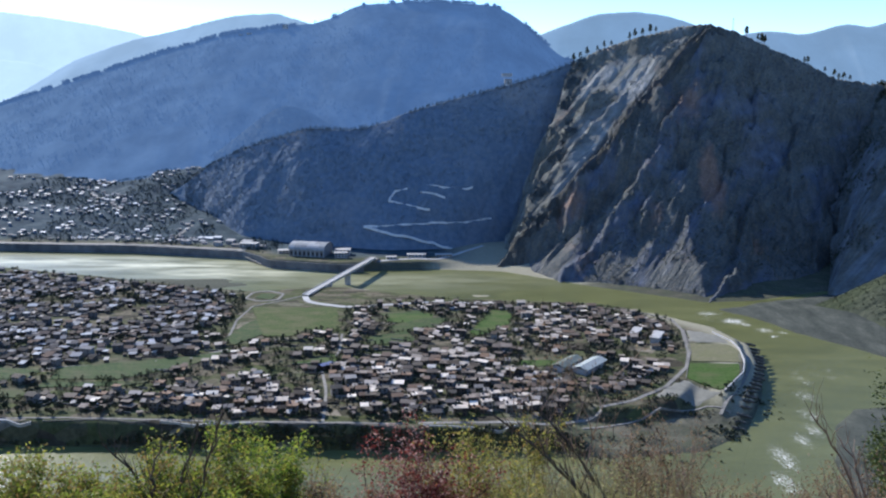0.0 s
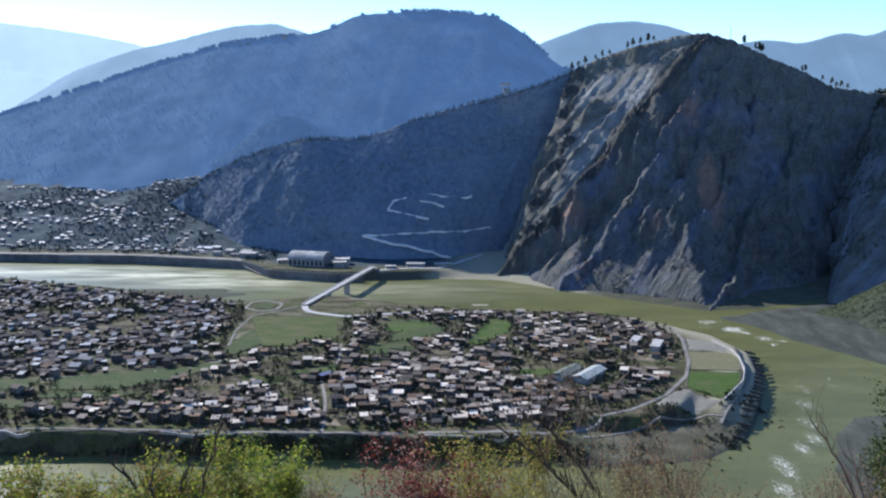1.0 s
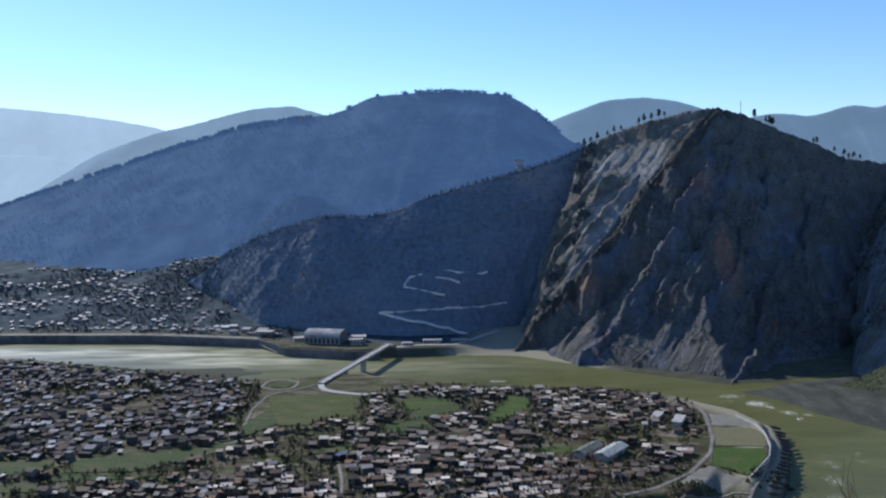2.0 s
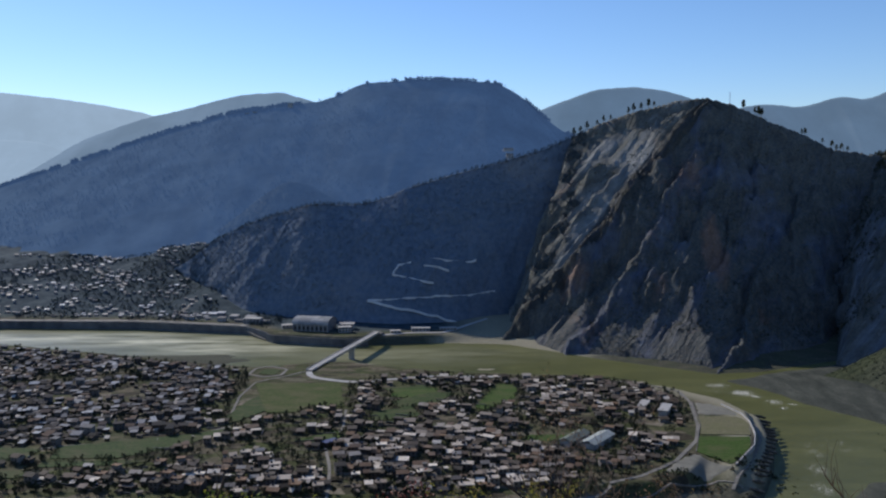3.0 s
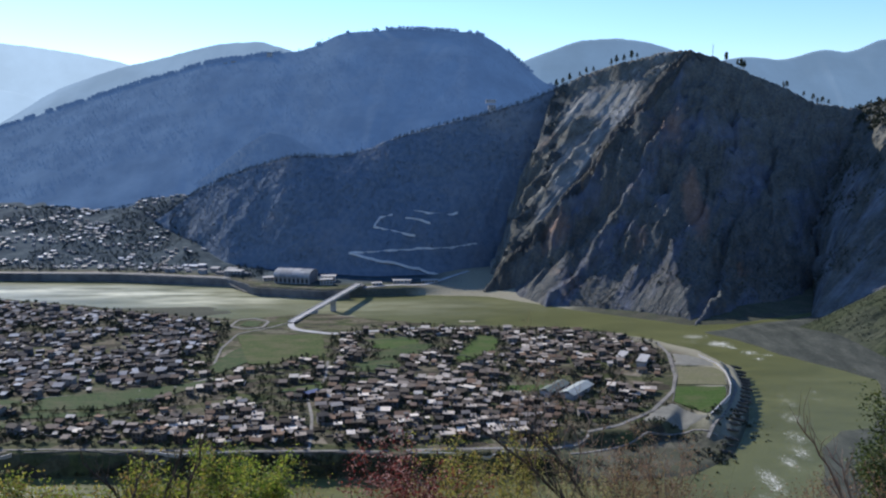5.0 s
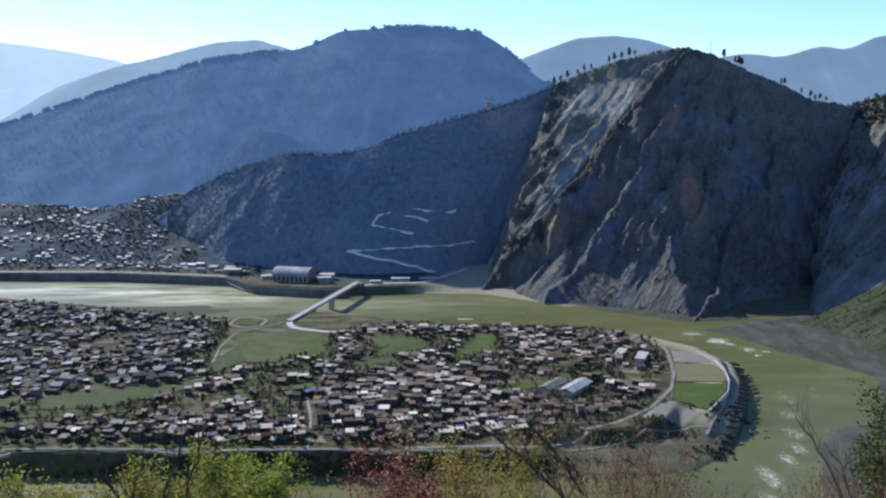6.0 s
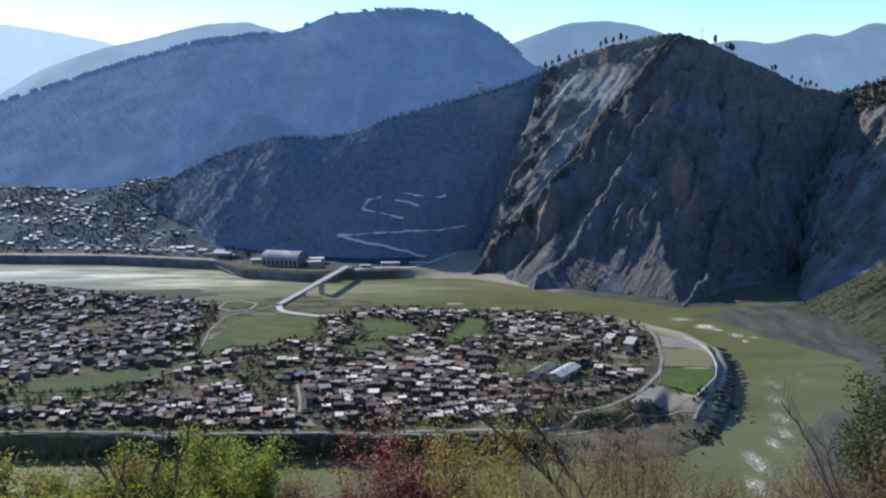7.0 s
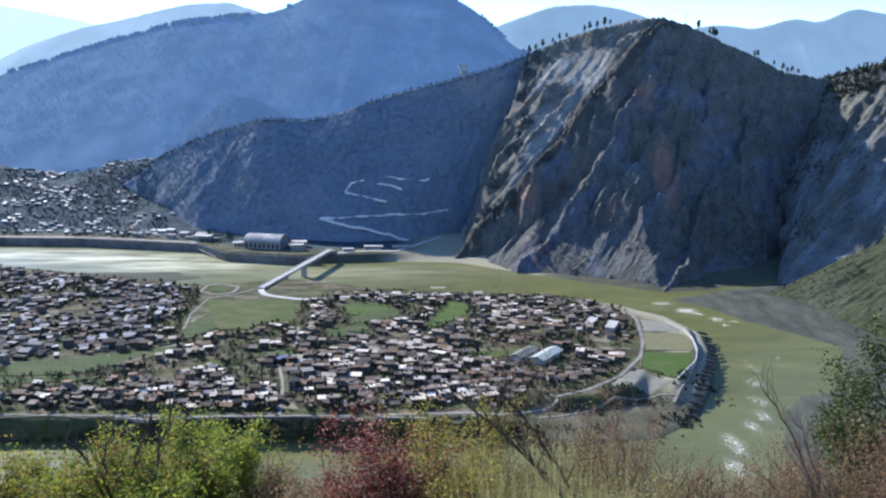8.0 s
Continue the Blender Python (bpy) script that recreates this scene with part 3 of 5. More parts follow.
flank = [[(281, 1350, 272), (233, 1312, 222), (201, 1290, 180), (160, 1262, 118)], [(375, 1310, 312), (329, 1280, 262), (248, 1254, 182), (205, 1227, 124), (150, 1205, 62)], [(241, 1372, 279), (184, 1330, 204), (163, 1276, 142)],
         [(330, 1330, 306), (285, 1300, 246), (225, 1272, 186), (178, 1245, 126)]]
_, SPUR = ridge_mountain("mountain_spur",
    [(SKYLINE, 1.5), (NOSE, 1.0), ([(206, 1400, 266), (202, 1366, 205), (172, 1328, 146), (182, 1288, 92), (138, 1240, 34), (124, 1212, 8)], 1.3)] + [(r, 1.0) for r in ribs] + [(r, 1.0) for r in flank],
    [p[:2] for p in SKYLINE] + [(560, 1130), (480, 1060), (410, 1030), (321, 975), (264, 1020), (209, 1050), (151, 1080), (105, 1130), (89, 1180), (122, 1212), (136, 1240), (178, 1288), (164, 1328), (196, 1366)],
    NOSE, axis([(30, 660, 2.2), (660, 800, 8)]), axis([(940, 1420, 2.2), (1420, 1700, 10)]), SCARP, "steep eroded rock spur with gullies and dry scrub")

_, EAST = mountain("mountain_east",
    [(690, 1440, 225), (715, 1380, 250), (760, 1335, 268), (860, 1280, 290), (1000, 1150, 310), (1100, 950, 330)],
    [(540, 1140, -15), (480, 1012, -15), (512, 985, -13), (552, 950, -12), (605, 900, -10), (690, 820, -8), (760, 700, 0)],
    SCREE, "grey scree slope with scrub above the river bend", nu=300, nv=170, rib=26, rib_len=60, rough=13, seed=8, skew=-1.6, small=13, small_len=20, ragged=60)

_, GREEN = mountain("mountain_green",
    [(600, 1000, 40), (640, 930, 90), (690, 860, 130), (760, 780, 170), (820, 700, 200)],
    [(430, 950, -14), (455, 880, -12), (470, 820, -11), (490, 760, -10), (520, 680, -8)],
    GREEN_SLOPE, "green grassy slope falling to the gravel bank", nu=160, nv=100, rib=12, rib_len=50, rough=7, seed=18, small=4, small_len=20)

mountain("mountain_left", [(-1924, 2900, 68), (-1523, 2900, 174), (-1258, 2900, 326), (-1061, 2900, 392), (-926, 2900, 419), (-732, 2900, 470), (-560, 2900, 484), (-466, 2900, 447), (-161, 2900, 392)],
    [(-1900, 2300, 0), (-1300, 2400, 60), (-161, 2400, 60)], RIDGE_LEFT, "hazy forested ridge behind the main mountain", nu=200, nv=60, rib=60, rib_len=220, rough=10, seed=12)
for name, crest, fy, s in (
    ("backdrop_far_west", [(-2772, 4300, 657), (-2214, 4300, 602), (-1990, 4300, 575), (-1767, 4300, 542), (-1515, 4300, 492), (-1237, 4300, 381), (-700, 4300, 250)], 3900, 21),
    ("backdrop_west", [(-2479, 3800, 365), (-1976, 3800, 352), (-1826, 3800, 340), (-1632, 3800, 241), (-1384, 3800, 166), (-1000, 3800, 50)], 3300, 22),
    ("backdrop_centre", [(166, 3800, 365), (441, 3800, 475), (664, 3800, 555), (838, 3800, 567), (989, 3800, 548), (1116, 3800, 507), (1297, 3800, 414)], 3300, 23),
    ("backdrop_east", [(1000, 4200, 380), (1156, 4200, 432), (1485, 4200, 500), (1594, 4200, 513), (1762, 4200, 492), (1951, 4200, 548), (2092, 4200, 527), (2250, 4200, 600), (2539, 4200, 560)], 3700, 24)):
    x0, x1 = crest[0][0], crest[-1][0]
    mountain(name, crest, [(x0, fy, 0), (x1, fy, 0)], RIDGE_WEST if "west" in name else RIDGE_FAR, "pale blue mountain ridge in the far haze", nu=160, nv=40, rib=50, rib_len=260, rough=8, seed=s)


def build_hillside():
    xs = axis([(-900, -60, 40), (-60, -14, 4), (-14, 14, 0.35), (14, 60, 4), (60, 900, 40)])
    ys = axis([(-600, -20, 30), (-20, 0, 2), (0, 14, 0.35), (14, 60, 3), (60, 420, 20)])
    X, Y = np.meshgrid(xs, ys, indexing="ij")
    return tagged(grid_mesh("hillside", np.stack([X, Y, hill_z(X, Y)], -1), DRY_GRASS), "steep hillside of dry grass and earth", "hillside", kind="structure")


def hill_z(X, Y):
    z = 238.4 - 0.46 * np.clip(Y, 0, 9.5) - 0.86 * np.clip(Y - 9.5, 0, 260) - 0.35 * np.maximum(Y - 269, 0) - 0.5 * np.minimum(Y, 0)
    return z + (fbm(X / 1.3, Y / 1.3, 4, 31) - 0.5) * 0.3 + (fbm(X / 40, Y / 40, 3, 33) - 0.5) * 14 * smooth(30, 90, np.hypot(X, Y))


build_hillside()


# ---- helpers for things ----
def part(name, bm, material, parent=None, label=""):
    me = bpy.data.meshes.new(name)
    bm.to_mesh(me)
    bm.free()
    me.materials.append(material)
    ob = new(name, me)
    ob.parent = parent
    if label:
        ob["label"] = label
    return ob


def thing(name, x, y, z, turn, label, category, group=""):
    ob = new(name)
    ob.empty_display_size = 0.3
    ob.matrix_basis = pose(x, y, z, 0, 0, turn)
    return tagged(ob, label, category, group)


def box(bm, x0, x1, y0, y1, z0, z1):
    v = [bm.verts.new((x, y, z)) for z in (z0, z1) for x, y in ((x0, y0), (x1, y0), (x1, y1), (x0, y1))]
    for q in ((3, 2, 1, 0), (4, 5, 6, 7), (0, 1, 5, 4), (1, 2, 6, 5), (2, 3, 7, 6), (3, 0, 4, 7)):
        bm.faces.new([v[k] for k in q])


def boxes(*list_of_boxes):
    bm = bmesh.new()
    for b in list_of_boxes:
        box(bm, *b)
    return bm


def floor_z(x, y):
    return float(ground_z(np.array([float(x)]), np.array([float(y)]))[0][0])


def along(points, step):
    """Points at even steps along a line of (x, y) or (x, y, z)."""
    p = np.array(points, float)
    s = np.r_[0, np.cumsum(np.linalg.norm(np.diff(p, axis=0), axis=1))]
    n = max(2, int(s[-1] / step) + 1)
    u = np.linspace(0, s[-1], n)
    return np.stack([np.interp(u, s, p[:, k]) for k in range(p.shape[1])], -1)


def strip(name, points, width, top, bottom, material, label, category, step=6.0, height=None, kind="structure"):
    """A road, kerb or wall along a line: a band with a top and sides, on the ground or at given heights."""
    q = along(points, step)
    z = q[:, 2] if q.shape[1] > 2 else (ground_z(q[:, 0], q[:, 1])[0] if height is None else np.full(len(q), height))
    d = np.gradient(q[:, :2], axis=0)
    d /= np.linalg.norm(d, axis=1)[:, None]
    side = np.stack([-d[:, 1], d[:, 0]], -1) * width / 2
    bm = bmesh.new()
    rings = []
    for k in range(len(q)):
        a, b = q[k, :2] + side[k], q[k, :2] - side[k]
        rings.append([bm.verts.new((*a, z[k] + bottom)), bm.verts.new((*a, z[k] + top)), bm.verts.new((*b, z[k] + top)), bm.verts.new((*b, z[k] + bottom))])
    for r0, r1 in zip(rings, rings[1:]):
        for k in range(3):
            bm.faces.new((r0[k], r0[k + 1], r1[k + 1], r1[k]))
    bm.faces.new(rings[0])
    bm.faces.new(rings[-1][::-1])
    bmesh.ops.recalc_face_normals(bm, faces=bm.faces)
    ob = part(name, bm, material)
    return tagged(ob, label, category, kind=kind)


def plot(name, outline, material, label, top=0.5):
    """A field: a low raised bed with an uneven edge."""
    bm = bmesh.new()
    q = along(outline + outline[:1], 6.0)[:-1]
    c = q.mean(0)
    w = 1 + (fbm(q[:, 0] / 9, q[:, 1] / 9, 3, 61)[:, None] - 0.5) * 0.12
    q = c + (q - c) * w
    z = float(np.median(ground_z(q[:, 0], q[:, 1])[0])) + top
    lo, hi = [bm.verts.new((x, y, z - 2)) for x, y in q], [bm.verts.new((x, y, z)) for x, y in q]
    bm.faces.new(hi)
    n = len(q)
    for k in range(n):
        bm.faces.new((lo[k], lo[(k + 1) % n], hi[(k + 1) % n], hi[k]))
    bmesh.ops.recalc_face_normals(bm, faces=bm.faces)
    return tagged(part(name, bm, material), label, "field", kind="structure")


# ---- fields, roads and banks ----
RIVER_WALL = plain("river_wall_stone", (0.075, 0.075, 0.08), (0.21, 0.205, 0.20), 0.06)
DUST = plain("dusty_yard", (0.15, 0.145, 0.115), (0.23, 0.22, 0.18), 0.15)
FIELDS = [
    ("field_1", [(-212, 890), (-118, 892), (-103, 800), (-139, 807), (-146, 786), (-172, 781), (-190, 800), (-196, 845)], PLAYING_GRASS, "grass playing field beside the bridge road"),
    ("field_2", [(-196, 842), (-178, 790), (-200, 752), (-212, 770), (-204, 820)], GRASS, "dry sloping meadow edge below the playing field"),
    ("field_3", [(218, 705), (262, 704), (253, 679), (224, 638), (205, 668)], BRIGHT_GRASS, "bright green sports field inside a low wall"),
    ("field_4", [(222, 712), (264, 709), (273, 738), (272, 760), (232, 764), (228, 738)], DRY_GRASS, "pale grass sports field inside a low wall"),
    ("field_5", [(234, 769), (274, 765), (272, 786), (262, 800), (246, 808)], DUST, "dry grass plot at the river levee"),
    ("field_6", [(-326, 660), (-270, 660), (-224, 694), (-191, 741), (-231, 719), (-334, 688)], GRASS, "long green field between rows of houses"),
    ("field_7", [(-134, 703), (-100, 727), (-93, 711), (-120, 691)], BRIGHT_GRASS, "small bright green plot among houses"),
    ("field_8", [(26, 798), (53, 883), (74, 871), (68, 828), (36, 784)], BRIGHT_GRASS, "bright green strip field running through the town"),
    ("field_9", [(-60, 815), (-20, 850), (8, 848), (-12, 812), (-48, 795)], GRASS, "green terraced plot with trees"),
    ("field_10", [(-70, 868), (-28, 882), (-20, 868), (-60, 852)], GRASS, "green terraced plot beside houses"),
    ("field_11", [(60, 690), (105, 700), (118, 712), (70, 712)], BRIGHT_GRASS, "dark green plot beside the long shed"),
    ("field_12", [(165, 624), (182, 646), (202, 664), (222, 634), (198, 623)], DUST, "bare dusty ground below the sports field"),
    ("field_13", [(-420, 650), (-345, 658), (-345, 684), (-430, 690)], GRASS, "long green field between rows of houses"),
    ("field_14", [(-218, 934), (-212, 956), (-194, 949), (-198, 924)], GRASS, "small dark walled plot beside the bridge road"),
    ("field_15", [(-420, 612), (-330, 618), (-330, 634), (-425, 632)], GRASS, "narrow green terrace above the cliff houses"),
    ("field_17", [(-59, 865), (-11, 867), (-14, 828), (-60, 834)], BRIGHT_GRASS, "bright green plot behind the playing field houses"),
    ("field_18", [(-76, 780), (-36, 801), (-26, 769), (-71, 753)], GRASS, "green terrace with hedges between houses"),
    ("field_19", [(19, 624), (65, 630), (65, 608), (20, 600)], DUST, "bare tan yard between pale-roofed houses"),
    ("field_20", [(-24, 613), (15, 617), (16, 594), (-23, 589)], DUST, "bare tan yard above the cliff road"),
    ("field_16", [(-330, 640), (-262, 644), (-240, 655), (-330, 652)], GRASS, "narrow green terrace between houses"),
]
def draped(name, outline, material, label, cell=1.6):
    """Bare ground that follows the slope under it."""
    p = np.array(outline, float)
    xs, ys = np.arange(p[:, 0].min(), p[:, 0].max() + cell, cell), np.arange(p[:, 1].min(), p[:, 1].max() + cell, cell)
    X, Y = np.meshgrid(xs, ys, indexing="ij")
    inside = sdf(outline, X, Y) + (fbm(X / 7, Y / 7, 3, 62) - 0.5) * 8
    Z = ground_z(X, Y)[0] + 0.3 * smooth(0.5, 2.0, inside) - 0.6 * smooth(0.5, -1.5, inside)
    return tagged(grid_mesh(name, np.stack([X, Y, np.where(inside > -2.5, Z, Z - 3)], -1), material), label, "field", kind="structure")


for f in FIELDS:
    (draped if f[2] is DUST else plot)(*f)

ROADS = [
    ("road_1", [(-161, 941), (-157, 925), (-150, 914), (-135, 905), (-115, 897), (-92, 894), (-60, 905), (-20, 916), (60, 912)], 7, "pale road curving from the bridge into town"),
    ("road_2", [(120, 602), (148, 616), (182, 647), (213, 696), (226, 735), (240, 807), (240, 849), (207, 881), (165, 899)], 3.4, "pale concrete road along the levee"),
    ("road_3", [(-440, 573), (-277, 578), (-160, 572), (-30, 569)], 2, "narrow pale road along the cliff edge"),
    ("road_4", [(-18, 570), (70, 573), (120, 600)], 4, "dirt road along the cliff edge"),
    ("road_5", [(-88, 571), (-90, 600), (-95, 640), (-106, 690), (-96, 735), (-100, 790)], 2.4, "narrow lane between houses"),
    ("road_6", [(-200, 740), (-230, 712), (-330, 690), (-430, 640)], 4, "narrow lane beside the green fields"),
    ("road_7", [(-165, 943), (-190, 915), (-212, 896), (-216, 840), (-208, 770)], 2.2, "dirt track round the playing field"),
    ("road_8", [(103, 580), (138, 591), (163, 604), (185, 614), (208, 622), (224, 614)], 2.0, "dirt track on the river bank"),
    ("road_9", [(-900, 1300), (-700, 1300), (-489, 1287), (-430, 1275), (-310, 1246), (-262, 1190)], 12, "pale road along the far river wall"),
    ("road_10", [(-455, 1284), (-440, 1330), (-425, 1390)], 7, "pale side road climbing from the river road"),
    ("road_12", [(-228, 930), (-226, 958), (-208, 966), (-188, 952), (-190, 926), (-208, 917), (-228, 930)], 3.2, "dusty ring track round the small walled plot"),
    ("road_11", [(-100, 1163), (-60, 1180), (-10, 1185), (30, 1235), (60, 1262)], 7, "pale road from the bridge to the foothill"),
]
for name, pts, wide, label in ROADS:
    strip(name, pts, wide, 0.35, -1.5, CONCRETE if name in ("road_1", "road_11") else ROADBED, label, "road")
for name, x0, x1, tall, wide in (("wall_cliff_1", -440, -372, 0.5, 0.6), ("wall_cliff_2", -364, -300, 1.3, 1.1), ("wall_cliff_3", -292, -214, 0.8, 0.6), ("wall_cliff_4", -206, -138, 1.2, 0.8), ("wall_cliff_5", -130, -34, 1.0, 0.7), ("wall_cliff_6", -16, 60, 0.9, 0.8)):
    wx = np.linspace(x0, x1, 14)
    wy = np.interp(wx, *np.array(TERRACE[:7], float).T) + 2.5 + (fbm(wx / 18, wx * 0, 3, 44) - 0.5) * 7
    strip(name, np.stack([wx, wy], -1), wide, tall, -1.2, CONCRETE if name[-1] in "246" else DARK_STONE, "worn retaining wall on the cliff edge", "wall", step=4.0)
strip("wall_field", [(226, 636), (257, 681), (269, 712), (276, 745), (277, 769), (268, 800)], 0.9, 1.5, -3, CONCRETE, "pale concrete flood wall round the sports fields", "wall", height=0.0)
strip("wall_field_inner", [(204, 667), (218, 708), (229, 738), (243, 810)], 0.6, 0.7, -2, DARK_STONE, "low stone wall beside the levee road", "wall")
strip("road_levee_path", [(215, 610), (235, 640), (256, 676), (274, 712), (283, 745), (287, 778), (283, 818), (266, 848), (232, 882)], 2.6, 0.3, -2, ROADBED, "grey gravel path below the levee", "road")
strip("wall_river_north", [(-1000, 1266), (-942, 1252), (-700, 1288), (-489, 1274), (-302, 1231), (-262, 1186)], 1.4, 0.6, -14, RIVER_WALL, "dark stone river wall on the far bank", "wall", height=-4.6)
strip("wall_river_bridge", [(-262, 1182), (-248, 1168), (-147, 1140), (-112, 1143)], 1.2, 0.4, -12, RIVER_WALL, "dark stone river wall beside the far bridge head", "wall", height=-5.0)


def groyne():
    """A narrow heap of dark boulders running out into the river."""
    bm = bmesh.new()
    bmesh.ops.create_icosphere(bm, subdivisions=3, radius=1.0, matrix=pose(4.5, 0, -0.9, 0, 14, 0) @ Matrix.Diagonal((6.0, 1.5, 1.3, 1)))
    for v in bm.verts:
        v.co += noise.noise_vector(v.co * 0.9) * 0.75
    return tagged(part("rock_groyne", bm, BOULDER), "short dark boulder groyne on the river bank", "groyne", "groynes along the levee")


BOULDER = plain("dark_boulders", (0.055, 0.054, 0.052), (0.125, 0.12, 0.108), 0.6)
LEVEE = along([(219, 594), (237, 626), (254, 660), (269, 688), (287, 732), (297, 774), (295, 806), (287, 838)], 10.5)
first = None
for k, (gx, gy) in enumerate(LEVEE):
    m = pose(gx, gy, max(floor_z(gx, gy), -13.0) + 0.2, 0, 0, 6 + 14 * math.sin(k * 2.3))
    if first is None:
        first = groyne()
        first.matrix_basis = m
    else:
        copy_thing(first, m)


# ---- the bridge ----
def bridge(ax, ay, bx, by, z):
    length = math.hypot(bx - ax, by - ay)
    turn = math.degrees(math.atan2(by - ay, bx - ax))
    b = thing("bridge", ax, ay, z, turn, "long pale concrete girder bridge over the river", "bridge")
    part("deck", boxes((0, length, -4.2, 4.2, -0.5, 0)), CONCRETE, b, "dusty concrete roadway")
    for s in (-2.6, 2.6):
        part("girder", boxes((0, length, s - 0.5, s + 0.5, -3.0, -0.504)), CONCRETE, b)
    for s in (-4.1, 4.1):
        rail = part("railing", boxes((0, length, s - 0.15, s + 0.15, 0.75, 1.05), (0, length, s - 0.12, s + 0.12, 0.35, 0.5), *[(k, k + 0.4, s - 0.18, s + 0.18, 0.004, 1.1) for k in np.arange(0, length, 4.0)]), CONCRETE, b)
    for k in (0.30, 0.57):
        x = k * length
        p = part("pier", boxes((x - 1.3, x + 1.3, -3.6, 3.6, -19, -4.6)), CONCRETE, b, "tall concrete wall pier")
        part("pier_cap", boxes((x - 1.8, x + 1.8, -4.2, 4.2, -4.6, -3.004)), CONCRETE, p)
    for x0, x1 in ((-10, 1.5), (length - 1.5, length + 12)):
        part("abutment", boxes((x0, x1, -5.2, 5.2, -18, -3.01)), DARK_STONE, b, "stone abutment at the bank")
    return b


bridge(-161, 943, -100, 1161, 1.6)

# ---- houses ----
rnd = random.Random(11)


def window(parent, x, y, z, w=1.1, h=1.3):
    t = 0.12
    f = part("window", boxes((x - w / 2 - t, x - w / 2, y - 0.1, y + 0.05, z, z + h), (x + w / 2, x + w / 2 + t, y - 0.1, y + 0.05, z, z + h),
                             (x - w / 2 - t, x + w / 2 + t, y - 0.1, y + 0.05, z + h, z + h + t), (x - w / 2 - t, x + w / 2 + t, y - 0.16, y + 0.05, z - t, z),
                             (x - w / 2, x + w / 2, y - 0.03, y + 0.05, z, z + h)), WINDOW_DARK, parent, "dark window pane in a frame")
    return f


def house(w, d, floors, style):
    """A town house that looks to -y: walls, roof, door and windows."""
    h = 3.1 * floors
    label = {"flat": "plastered house with a flat concrete roof", "tin": "plastered house with a grey tin gable roof",
             "shed": "low house with a single-pitch tin roof", "terrace": "stepped house with two flat roofs"}[style]
    if floors > 1:
        label = label.replace("house", "two-storey house" if floors == 2 else "tall house", 1)
    t = thing("house", 0, 0, 0, 0, label + " in the town", "house", "houses of the town")
    x, y = w / 2, d / 2
    walls = [(-x, x, -y, y, -2.5, h)]
    if style == "terrace":
        walls = [(-x, x, -y, y, -2.5, 3.0), (-x, x * 0.3, -y * 0.2, y, 3.004, h + 2.6)]
    part("wall", boxes(*walls), HOUSE_WALL, t)
    if style == "flat":
        e = 0.7
        part("roof", boxes((-x - e, x + e, -y - e, y + e, h, h + 0.28), (-x - e, x + e, -y - e, -y - e + 0.25, h + 0.284, h + 0.75), (-x - e, -x - e + 0.25, -y - e + 0.25, y + e, h + 0.284, h + 0.75), (x + e - 0.25, x + e, -y - e + 0.25, y + e, h + 0.284, h + 0.75)), HOUSE_ROOF, t)
        if w > 11:
            part("stair_room", boxes((x - 3.6, x - 0.6, y - 3.4, y - 0.4, h + 0.29, h + 2.6), (x - 3.9, x - 0.3, y - 3.7, y - 0.1, h + 2.604, h + 2.8)), HOUSE_WALL, t)
        else:
            part("water_tank", boxes((-x + 0.8, -x + 2.2, y - 2.2, y - 0.8, h + 0.29, h + 1.6)), WINDOW_DARK, t, "dark plastic roof tank")
    elif style == "terrace":
        part("roof", boxes((-x - 0.6, x + 0.6, -y - 0.6, y * 0.99, 3.02, 3.24)), HOUSE_ROOF, t)
        part("roof", boxes((-x - 0.5, x * 0.3 + 0.5, -y * 0.2 - 0.5, y + 0.5, h + 2.61, h + 2.88)), HOUSE_ROOF, t)
    else:
        bm = bmesh.new()
        e, r = 0.8, (1.7 if style == "tin" else 0.0)
        prof = [(-y - e, h), (0, h + r), (y + e, h)] if style == "tin" else [(-y - e, h + 0.1), (y + e, h + 1.2)]
        rings = [[bm.verts.new((sx, py, pz + k)) for py, pz in prof for k in (0.0, 0.14)] for sx in (-x - e, x + e)]
        a, b = rings
        for k in range(len(prof) - 1):
            i = 2 * k
            for q in ((a[i], a[i + 2], b[i + 2], b[i]), (a[i + 1], b[i + 1], b[i + 3], a[i + 3]), (a[i], a[i + 1], a[i + 3], a[i + 2]), (b[i], b[i + 2], b[i + 3], b[i + 1])):
                bm.faces.new(q)
        bm.faces.new((a[0], b[0], b[1], a[1]))
        bm.faces.new((a[-2], a[-1], b[-1], b[-2]))
        bmesh.ops.recalc_face_normals(bm, faces=bm.faces)
        part("roof", bm, HOUSE_ROOF, t)
        if style == "tin":
            g = bmesh.new()
            a, b = [[g.verts.new(c) for c in ((sx, -y, h + 0.004), (sx, y, h + 0.004), (sx, 0, h + 1.5))] for sx in (-x + 0.02, x - 0.02)]
            g.faces.new(a)
            g.faces.new(b[::-1])
            for k in range(3):
                g.faces.new((a[k], b[k], b[(k + 1) % 3], a[(k + 1) % 3]))
            bmesh.ops.recalc_face_normals(g, faces=g.faces)
            part("gable", g, HOUSE_WALL, t)
    part("door", boxes((-0.55, 0.55, -y - 0.08, -y + 0.02, 0.0, 2.1)), DOOR_WOOD, t, "brown wooden door")
    for fl in range(floors if style != "terrace" else 1):
        for k in range(max(2, int(w // 4))):
            wx = -x + w * (k + 0.5) / max(2, int(w // 4))
            if fl or abs(wx) > 1.3:
                window(t, wx, -y, 0.9 + 3.1 * fl)
    return t


ROAD_POINTS = np.concatenate([along(r[1], 3.0) for r in ROADS[:8]])


def road_gap(x, y):
    return np.hypot(ROAD_POINTS[:, 0] - x, ROAD_POINTS[:, 1] - y).min()

